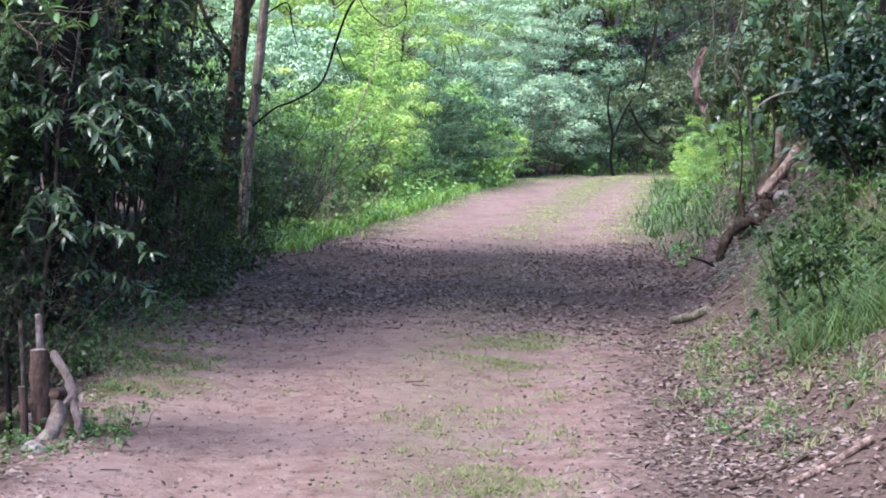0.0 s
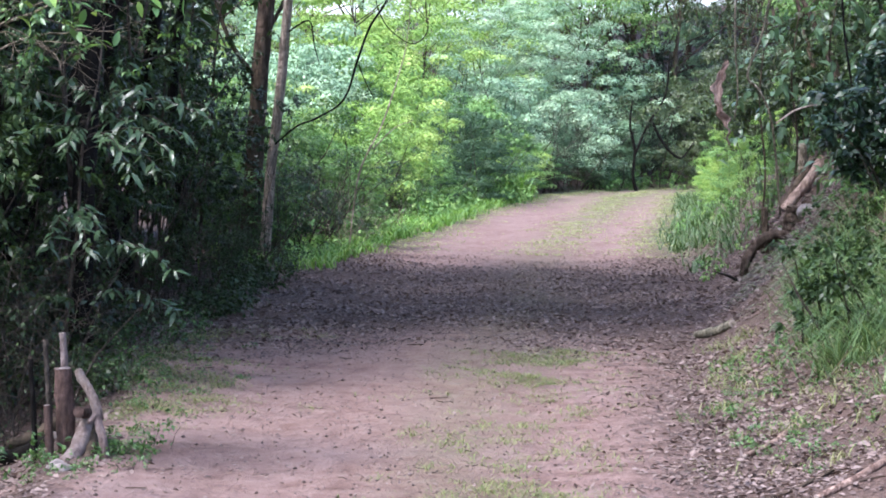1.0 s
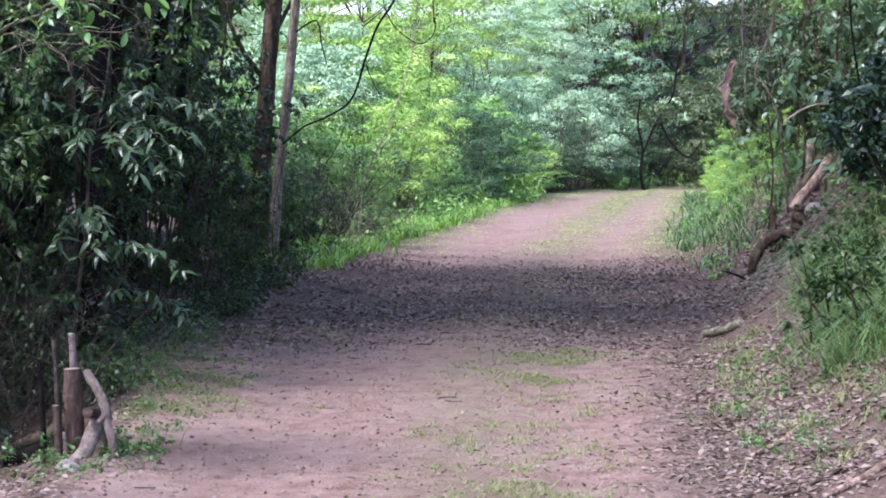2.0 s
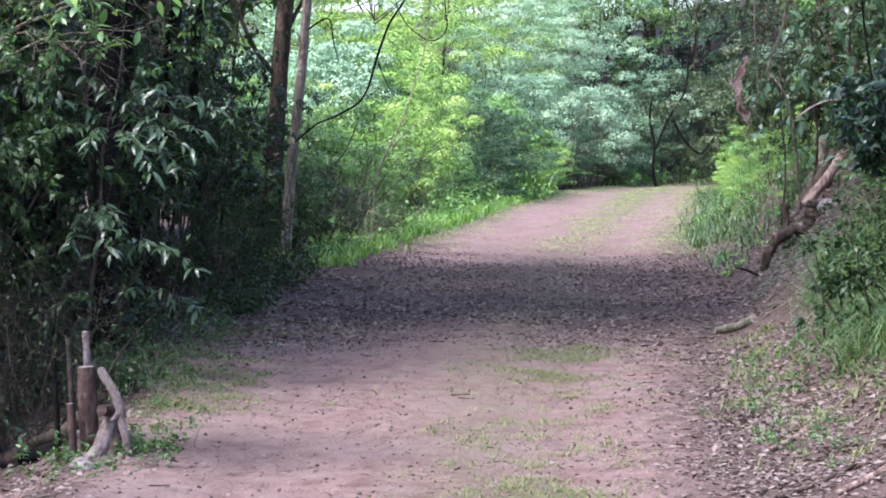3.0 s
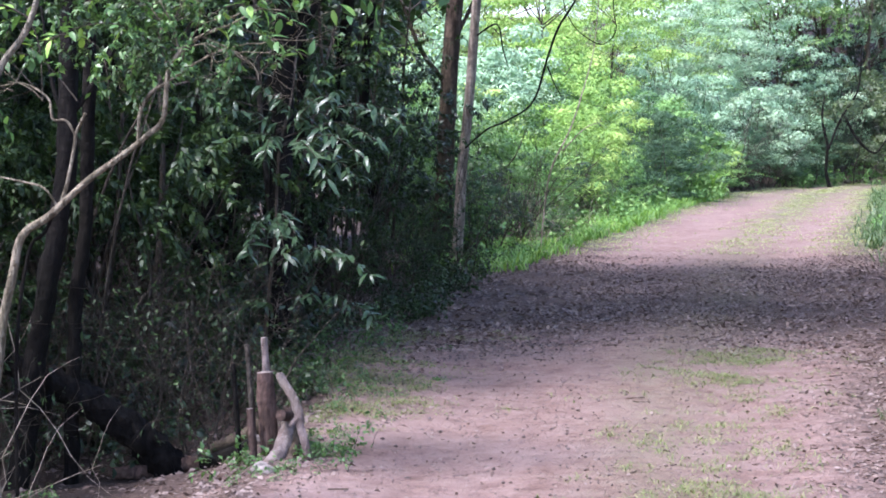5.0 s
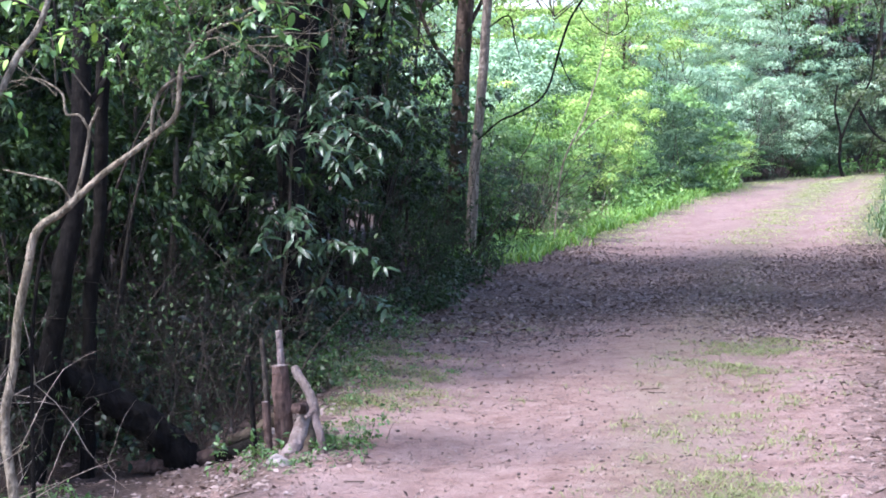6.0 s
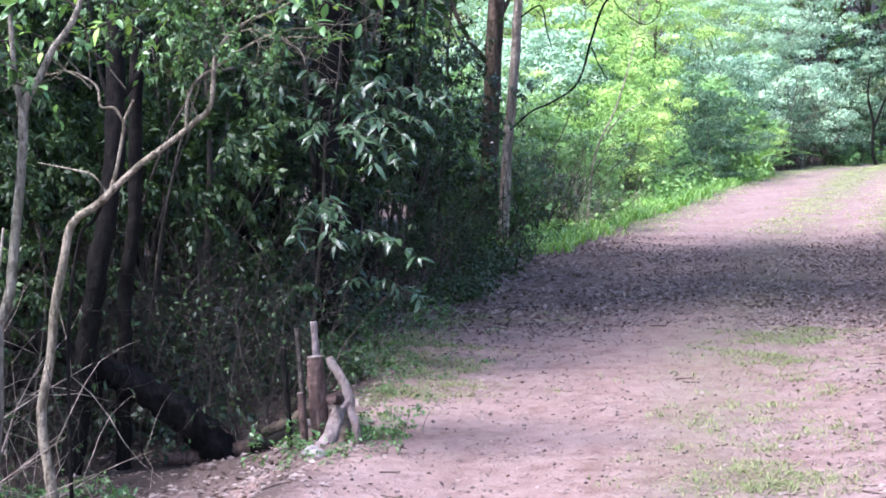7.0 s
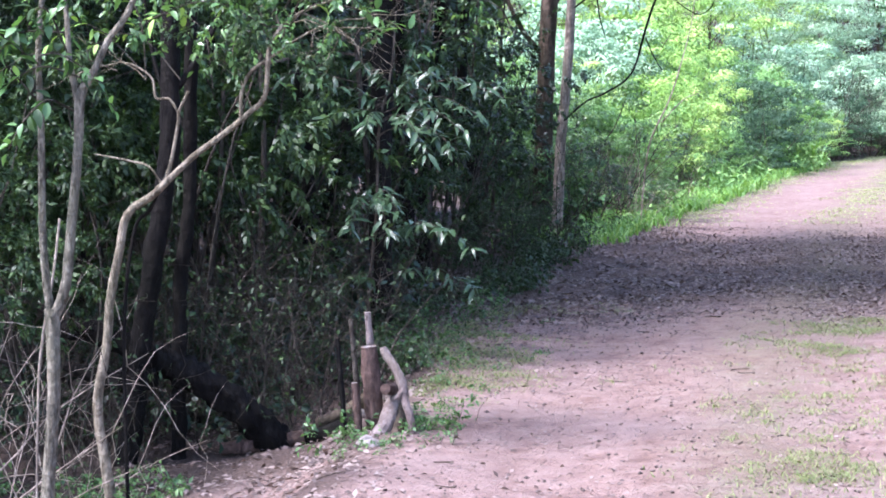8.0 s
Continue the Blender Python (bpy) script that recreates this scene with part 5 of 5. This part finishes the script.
LEAF_SMALL = [single_leaf("leaf", 0.085, 0.036, LEAF_LIME), single_leaf("leaf", 0.075, 0.034, LEAF_MID, 0.4), single_leaf("leaf", 0.09, 0.038, LEAF_MID, 0.2)]
for start, ends in (((1.0, 0, 2.65), [(1.2, -0.1, 2.8), (1.4, -0.1, 2.8), (1.6, -0.15, 2.7)]), ((1.2, 0, 2.75), [(1.4, 0.1, 2.85), (1.6, 0.1, 2.85), (1.85, 0.1, 2.75)]), ((0.95, 0, 2.6), [(0.8, 0.1, 2.8), (0.6, 0.15, 2.9), (0.4, 0.2, 2.85)]),
                    ((0.9, 0, 2.7), [(1.0, 0.1, 2.9), (1.15, 0.1, 3.0), (1.3, 0.1, 2.95)]), ((0.85, 0, 2.75), [(0.6, -0.1, 2.95), (0.4, -0.1, 2.95), (0.2, -0.1, 2.8)]), ((1.35, 0, 2.8), [(1.6, 0, 2.95), (1.8, 0, 2.9), (2.0, 0, 2.8)]),
                    ((0.9, 0, 2.6), [(0.7, -0.2, 2.72), (0.5, -0.25, 2.7), (0.3, -0.3, 2.6)]), ((0.6, 0, 2.3), [(0.5, 0.2, 2.6), (0.3, 0.3, 2.7), (0.1, 0.3, 2.65)]), ((0.4, 0.1, 2.35), [(0.2, 0.2, 2.55), (0.0, 0.3, 2.6), (-0.2, 0.3, 2.5)]), ((0.1, 0, 2.4), [(-0.2, 0.1, 2.5), (-0.4, 0.1, 2.5), (-0.6, 0.1, 2.4)]),
                    ((1.0, 0, 2.6), [(1.2, -0.2, 2.7), (1.45, -0.2, 2.65), (1.65, -0.2, 2.55)]), ((0.2, 0, 2.43), [(0.0, 0.1, 2.6), (-0.15, 0.1, 2.65), (-0.3, 0.1, 2.55)]), ((0.25, 0, 2.35), [(0.2, 0.1, 2.65), (0.1, 0.15, 2.8), (-0.05, 0.2, 2.85)])):
    spray(pale, [start, *ends], 0.004, LEAF_SMALL, 15)
# fine leafy crown of the crooked tree
fine = []
for k in range(26):
    at = np.array([rng.uniform(-0.2, 1.5), rng.uniform(-0.1, 0.5), rng.uniform(2.35, 2.75)])
    grow(at, (rng.normal(), rng.normal() * 0.6, 0.7), 0.55, 0.004, 0, TWIGGY, [], fine)
part("crown", raw_mesh("crown", *foliage(fine[::2], 16, 0.042, 0.45, 0.3, simple=True), LEAF_MID), pale)
part("crown", raw_mesh("crown", *foliage(fine[1::2], 16, 0.045, 0.4, 0.3, simple=True), LEAF_DARK), pale)
# crown of the twin-stemmed tree
for start, ends in (((0.25, 0, 2.4), [(0.1, -0.1, 2.45), (-0.05, -0.15, 2.35), (-0.2, -0.2, 2.2)]), ((0.2, 0, 2.6), [(0.0, -0.1, 2.6), (-0.2, -0.1, 2.5), (-0.3, -0.15, 2.3)]), ((0.06, 0, 2.5), [(0.2, -0.1, 2.5), (0.35, -0.1, 2.4), (0.45, -0.12, 2.25)]),
                    ((0.22, 0, 2.25), [(0.15, -0.15, 2.3), (0.05, -0.2, 2.2), (0.0, -0.25, 2.08)]), ((0.5, 0, 2.75), [(0.4, -0.1, 2.8), (0.25, -0.1, 2.75), (0.1, -0.1, 2.6)]),
                    ((0.05, 0, 2.3), [(-0.1, -0.1, 2.5), (-0.2, -0.1, 2.5), (-0.3, -0.1, 2.4)]), ((0.07, 0, 2.45), [(-0.05, -0.2, 2.6), (-0.15, -0.2, 2.6), (-0.25, -0.2, 2.5)]), ((0.2, 0, 2.5), [(0.15, -0.12, 2.7), (0.05, -0.15, 2.65), (-0.05, -0.2, 2.5)])):
    spray(twin, [start, *ends], 0.005, LEAF_TWIN, 24)

# ---- low plants, grass, litter ----
rng = np.random.default_rng(105)
HERB = dict(woody=1, stems=3, base=0.12, lean=0.9, height=0.32, radius=0.005, levels=1, forks=[6], bend=0.15, lift=0.1, sag=0.15, shrink=(0.35, 0.6), per=7, leaf=0.056, width=0.45, droop=0.3, bark=TWIG, mat=LEAF_MID)
HERB["from"] = 0.2
herb = [plant("herb", HERB, "low green leafy herb on the forest's edge", "herb", "low herbs") for _ in range(4)]
spots = []
for x, y, size in ((-2.2, 9.95, 0.5), (-2.16, 9.75, 0.5), (-1.82, 10.0, 0.55), (-1.77, 10.18, 0.6), (-1.87, 9.6, 0.4), (-2.24, 10.0, 0.7), (-1.9, 10.5, 0.5), (-2.05, 9.5, 0.4)):
    spots.append((x, y, size))
for _ in range(8):
    spots.append((rng.uniform(-2.35, -1.8), rng.uniform(9.3, 11.0), rng.uniform(0.2, 0.42)))
for _ in range(110):
    y = rng.uniform(10.0, 25)
    r = 0.4 + 2.6 * rng.uniform(0, 1) ** 0.7
    x = right_edge(y) + r
    spots.append((x, y, rng.uniform(0.4, 0.8) + (0.45 * r if clear_of_sightline(x, y) else 0)))
for _ in range(26):
    spots.append((rng.uniform(-4.6, -3.2), rng.uniform(9.2, 10.5), rng.uniform(0.4, 0.9)))
for _ in range(20):
    y = rng.uniform(9.0, 14.5)
    spots.append((right_edge(y) + rng.uniform(-0.15, 1.1), y, rng.uniform(0.22, 0.45)))
scatter(herb, spots)
dark_herb = [plant("herb", dict(HERB, mat=LEAF_DARK, height=0.4, leaf=0.065, stems=4, forks=[8], simple=True), "dark green herb in the shade at the forest's edge", "herb", "low herbs") for _ in range(3)]
scatter(dark_herb, [(left_edge(y) - rng.uniform(0.15, 0.95), y + rng.normal() * 0.1, rng.uniform(0.5, 1.1)) for y in np.repeat(np.arange(12.6, 26, 0.4), 2)])
pale_herb = [plant("herb", dict(HERB, mat=LEAF_MID, leaf=0.045, height=0.26), "pale green herb at the edge of the track", "herb", "low herbs") for _ in range(2)]
spots = [(rng.uniform(-1.9, -1.68), rng.uniform(9.7, 10.4), rng.uniform(0.45, 0.85)) for _ in range(5)]
for _ in range(26):
    y = rng.uniform(12.3, 16.5)
    spots.append((left_edge(y) - rng.uniform(0.0, 0.5), y, rng.uniform(0.6, 1.1)))
for _ in range(40):
    y = rng.uniform(9.6, 14.5)
    spots.append((right_edge(y) + rng.uniform(0.1, 1.3), y, rng.uniform(0.3, 0.6)))
for _ in range(14):
    y = rng.uniform(12.0, 16.0)
    spots.append((left_edge(y) + rng.uniform(-0.1, 0.3), y, rng.uniform(0.3, 0.6)))
for _ in range(30):
    y = rng.uniform(10.8, 15.2)
    spots.append((left_edge(y) + 0.75 * rng.uniform(0, 1) ** 1.5, y, rng.uniform(0.22, 0.48)))
scatter(pale_herb, spots)
# Low undergrowth added to darken the forest floor, shade in its leaf colour.
under = [plant("fern", dict(HERB, mat=LEAF_SHADED, height=0.55, leaf=0.09, forks=[7], simple=True), "dark low fern on the forest floor", "fern", "forest ferns") for _ in range(2)]
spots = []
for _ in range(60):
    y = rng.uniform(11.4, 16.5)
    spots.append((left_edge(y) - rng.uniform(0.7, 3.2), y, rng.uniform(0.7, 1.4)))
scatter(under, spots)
low = [plant("shrub", dict(MID, mat=LEAF_DARK, height=0.9, stems=4, forks=[5, 4], per=12, leaf=0.07, lean=0.9), "low leafy bush on the bank", "shrub", "bank shrubs") for _ in range(2)]
spots = []
for _ in range(46):
    y = rng.uniform(12.0, 23.5)
    x = right_edge(y) + rng.uniform(0.9, 2.4)
    if clear_of_sightline(x, y):
        spots.append((x, y, rng.uniform(0.45, 1.0)))
scatter(low, spots)
# Leaf colour darkened to stand for the shade on this bank.
shade_bush = [plant("shrub", dict(MID, mat=LEAF_SHADED, height=1.1, stems=4, forks=[6, 4], per=14, leaf=0.11, width=0.5, lean=0.9), "dark broad-leaved bush on the shaded bank", "shrub", "bank shrubs") for _ in range(2)]
spots = []
for _ in range(60):
    x, y = rng.uniform(3.3, 4.7), rng.uniform(15.4, 18.0)
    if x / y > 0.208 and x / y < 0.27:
        spots.append((x, y, rng.uniform(0.5, 0.9)))
scatter(shade_bush, spots)


verge = [plant("weed", dict(HERB, mat=LEAF_FRESH, height=0.5, leaf=0.09, stems=2, forks=[9], simple=True), "fresh green broad-leaved weed on the verge", "weed", "verge weeds") for _ in range(3)]
spots = []
for _ in range(90):
    y = rng.uniform(24, 50)
    spots.append((left_edge(y) - rng.uniform(0.1, 1.2), y, rng.uniform(0.6, 1.6)))
for _ in range(40):
    y = rng.uniform(21.8, 44)
    spots.append((right_edge(y) + rng.uniform(0.1, 1.3), y, rng.uniform(0.35, 0.75)))
for _ in range(26):
    spots.append((rng.uniform(3.2, 8.5), rng.uniform(57.5, 64.0), rng.uniform(0.8, 1.6)))
scatter(verge, spots)


def blades(x, y, tall, width, arch, mat, name, label):
    """Grass: one bent blade at each place."""
    n = len(x)
    z = heights(x, y) - 0.01
    a = rng.uniform(0, 2 * np.pi, n)
    out = np.stack([np.cos(a), np.sin(a), np.zeros(n)], 1)
    side = np.stack([-np.sin(a), np.cos(a), np.zeros(n)], 1) * width[:, None] * 0.5
    p = np.stack([x, y, z], 1)
    up = np.array([0, 0, 1.0])
    h, r = tall[:, None], (tall * arch)[:, None]
    m1 = p + up * h * 0.55 + out * r * 0.25
    m2 = p + up * h * 0.9 + out * r * 0.65
    tip = p + up * h * (1 - 0.35 * arch[:, None]) + out * r * 1.15
    v = np.stack([p - side, p + side, m1 - side, m1 + side, m2 - side * 0.7, m2 + side * 0.7, tip], 1).reshape(-1, 3)
    i = np.arange(n)[:, None] * 7
    f = np.vstack([i + [0, 1, 3], i + [0, 3, 2], i + [2, 3, 5], i + [2, 5, 4], i + [4, 5, 6]])
    tagged(new(name, raw_mesh(name, v, f, mat)), label, "grass", kind="stuff")


def tufts(cx, cy, per, r):
    x = np.repeat(cx, per) + rng.normal(size=len(cx) * per) * np.repeat(r, per)
    y = np.repeat(cy, per) + rng.normal(size=len(cx) * per) * np.repeat(r, per)
    return x, y


# short grass down the middle of the track and on its left shoulder
n = 800
cy = rng.uniform(8.3, 15.5, n)
cx = 0.3 + 0.055 * (cy - 8.8) + rng.normal(size=n) * 0.27
m = 420
sy = rng.uniform(10.8, 16.5, m)
sx = left_edge(sy) + np.abs(rng.normal(size=m)) * 0.45 - 0.05
cx, cy = np.concatenate([cx, sx]), np.concatenate([cy, sy])
keep = rng.uniform(0, 1, len(cx)) < 0.15 + 0.85 * smoothstep(-0.1, 0.5, wobble(cx, cy, 2.3, 5.0))
cx, cy = cx[keep], cy[keep]
x, y = tufts(cx, cy, 26, rng.uniform(0.03, 0.09, len(cx)))
blades(x, y, rng.uniform(0.01, 0.042, len(x)), rng.uniform(0.003, 0.006, len(x)), rng.uniform(1.0, 2.6, len(x)), GRASS_DRY, "grass", "short faded grass tufts on the dirt track")
# far track: pale grass between and beside the wheel lines
n = 1500
cy = rng.uniform(27, 60, n)
k = rng.choice([-0.42, 0.06, 0.42], n) + rng.normal(size=n) * 0.07
cx = 0.5 * (left_edge(cy) + right_edge(cy)) + k * (right_edge(cy) - left_edge(cy))
x, y = tufts(cx, cy, 12, rng.uniform(0.08, 0.2, n))
blades(x, y, rng.uniform(0.015, 0.04, len(x)), rng.uniform(0.008, 0.016, len(x)), rng.uniform(0.8, 2.0, len(x)), GRASS_PALE, "grass", "pale grass on the far track in open light")
# lush verge
n = 620
cy = rng.uniform(23, 50, n)
cx = left_edge(cy) - rng.uniform(-0.15, 1.0, n)
x, y = tufts(cx, cy, 14, rng.uniform(0.05, 0.15, n))
blades(x, y, rng.uniform(0.06, 0.24, len(x)), rng.uniform(0.012, 0.028, len(x)), rng.uniform(0.4, 1.3, len(x)), GRASS, "grass", "lush bright green grass along the verge")
n = 420
cy = rng.uniform(23.5, 52, n)
cx = right_edge(cy) + rng.uniform(-0.1, 1.4, n)
x, y = tufts(cx, cy, 14, rng.uniform(0.05, 0.15, n))
blades(x, y, 0.05 + 0.22 * rng.uniform(0, 1, len(x)) ** 2, rng.uniform(0.01, 0.02, len(x)), rng.uniform(0.5, 1.5, len(x)), GRASS_BANK, "grass", "green grass on the sunny foot of the bank")
# thin faded tufts in the litter at the foot of the bank
n = 230
cy = rng.uniform(9.2, 15.5, n)
cx = right_edge(cy) + rng.uniform(0.05, 1.5, n)
keep = rng.uniform(0, 1, n) < smoothstep(-0.2, 0.5, wobble(cx, cy, 2.9, 2.0))
cx, cy, n = cx[keep], cy[keep], int(keep.sum())
x, y = tufts(cx, cy, 24, rng.uniform(0.04, 0.11, n))
blades(x, y, rng.uniform(0.02, 0.09, len(x)), rng.uniform(0.003, 0.007, len(x)), rng.uniform(0.8, 2.2, len(x)), GRASS_DRY, "grass", "thin faded grass in the litter below the bank")
# bank grass
n = 1100
cy = rng.uniform(10.5, 17, n)
cx = right_edge(cy) + 0.8 + np.abs(rng.normal(size=n)) * 0.9
keep = rng.uniform(0, 1, n) < (0.06 + 0.94 * smoothstep(0.0, 0.6, wobble(cx, cy, 1.7, 1.0))) * (1 - 0.65 * smoothstep(1.3, 2.2, cx - right_edge(cy)))
cx, cy, n = cx[keep], cy[keep], int(keep.sum())
x, y = tufts(cx, cy, 22, rng.uniform(0.03, 0.12, n))
blades(x, y, (0.05 + 0.25 * rng.uniform(0, 1, len(x)) ** 2) * np.where((y > 16.5) & (x < right_edge(y) + 1.5), 0.45, 0.95), rng.uniform(0.004, 0.01, len(x)), rng.uniform(1.4, 2.6, len(x)), GRASS_BANK, "grass", "long arching grass on the bank")


def reed_clump(x, y, size):
    ob = thing("reed_clump", x, y, height(x, y), "clump of tall arching green reed grass", "reed grass", "reed clumps")
    for _ in range(24):
        a, tall, arch = rng.uniform(0, 6.28), size * rng.uniform(0.5, 1.1), rng.uniform(0.6, 1.3)
        o = np.array([math.cos(a), math.sin(a), 0])
        b = np.array([rng.normal() * 0.15, rng.normal() * 0.15, -0.05])
        side = np.array([-o[1], o[0], 0]) * 0.025
        s = np.linspace(0, 1, 7)
        c = b + np.outer(s * arch * tall * s * 0.9, o) + np.outer(tall * (s - 0.45 * arch * s ** 3), (0, 0, 1))
        w = np.array([0.7, 1, 1, 0.95, 0.8, 0.5, 0.05])[:, None]
        v = np.vstack([c - side * w, c + side * w + (0, 0, 0.006)])
        i = np.arange(6)
        part("blade", raw_mesh("blade", v, np.stack([i, i + 1, i + 8, i + 7], 1), GRASS), ob)


for x, y, s in ((0.2, 44.5, 1.3), (1.2, 48.5, 1.4), (-0.9, 37.5, 0.9), (1.0, 50.6, 1.5), (1.5, 51.9, 1.3), (0.7, 49.4, 1.3)):
    reed_clump(x, y, s)


def litter():
    """Dead leaves: thick in the shaded stretch and along the foot of the bank, thin on the wheel lines."""
    x = rng.uniform(-3.8, 4.2, 250000)
    y = 8.2 + 20 * rng.uniform(0, 1, len(x)) ** 1.15
    le, re = left_edge(y), right_edge(y)
    k = (x - 0.5 * (le + re)) / (re - le)
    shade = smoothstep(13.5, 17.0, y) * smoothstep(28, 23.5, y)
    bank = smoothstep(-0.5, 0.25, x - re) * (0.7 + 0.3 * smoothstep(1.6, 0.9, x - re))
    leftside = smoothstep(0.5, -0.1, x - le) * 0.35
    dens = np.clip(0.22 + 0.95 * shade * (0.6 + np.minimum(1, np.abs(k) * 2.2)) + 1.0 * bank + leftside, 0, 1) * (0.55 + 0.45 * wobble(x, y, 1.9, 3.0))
    keep = rng.uniform(0, 1, len(x)) < dens * 0.95
    x, y = x[keep], y[keep]
    n = len(x)
    p = np.stack([x, y, heights(x, y) + rng.uniform(0.002, 0.012, n)], 1)
    d = rng.normal(size=(n, 3))
    d[:, 2] *= 0.22
    nn = np.array([0, 0, 1.0]) + rng.normal(size=(n, 3)) * 0.3
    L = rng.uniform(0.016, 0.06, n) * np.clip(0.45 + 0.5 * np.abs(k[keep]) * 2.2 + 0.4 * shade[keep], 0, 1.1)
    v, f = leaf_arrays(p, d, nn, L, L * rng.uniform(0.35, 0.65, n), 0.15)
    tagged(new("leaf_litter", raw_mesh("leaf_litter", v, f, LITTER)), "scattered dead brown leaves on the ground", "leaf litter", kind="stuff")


litter()


def crumbs():
    """Clods and small stones on the track."""
    n = 6000
    y = 8.2 + 14 * rng.uniform(0, 1, n) ** 1.3
    x = left_edge(y) + (right_edge(y) - left_edge(y)) * rng.uniform(0.0, 1.05, n)
    r = 0.0025 + 0.011 * rng.uniform(0, 1, n) ** 5
    base = np.array([[1, 0, 0], [-1, 0, 0], [0, 1, 0], [0, -1, 0], [0, 0, 0.8], [0, 0, -0.6]], float)
    v = base[None] * r[:, None, None] * rng.uniform(0.6, 1.3, (n, 6, 1))
    v = v + np.stack([x, y, heights(x, y) + r * 0.3], 1)[:, None]
    f = np.array([[0, 2, 4], [2, 1, 4], [1, 3, 4], [3, 0, 4], [2, 0, 5], [1, 2, 5], [3, 1, 5], [0, 3, 5]])
    tris = (np.arange(n)[:, None, None] * 6 + f[None]).reshape(-1, 3)
    tagged(new("gravel", raw_mesh("gravel", v.reshape(-1, 3), tris, LITTER)), "small clods and grit on the dirt track", "gravel", kind="stuff")


crumbs()


def twig_litter():
    n = 300
    y = 8.2 + 16 * rng.uniform(0, 1, n) ** 1.2
    x = np.where(rng.uniform(0, 1, n) < 0.6, right_edge(y) + rng.uniform(-0.5, 1.6, n), rng.uniform(-2.6, 2.0, n))
    pieces = []
    for i in range(n):
        a, L = rng.uniform(0, 6.28), rng.uniform(0.03, 0.16) * (1.6 if x[i] > right_edge(y[i]) else 1)
        s = np.linspace(-0.5, 0.5, 4) * L
        px, py = x[i] + s * math.cos(a), y[i] + s * math.sin(a) + 0.06 * L * np.sin(s * 20)
        r = rng.uniform(0.0015, 0.004)
        pieces.append(tube(np.stack([px, py, heights(px, py) + r + 0.003, np.full(4, r)], 1), 4, 0.1, False))
    tagged(new("twig_litter", raw_mesh("twig_litter", *join(pieces), BARK_BROWN)), "small dry twigs strewn over the ground", "twigs", kind="stuff")


twig_litter()
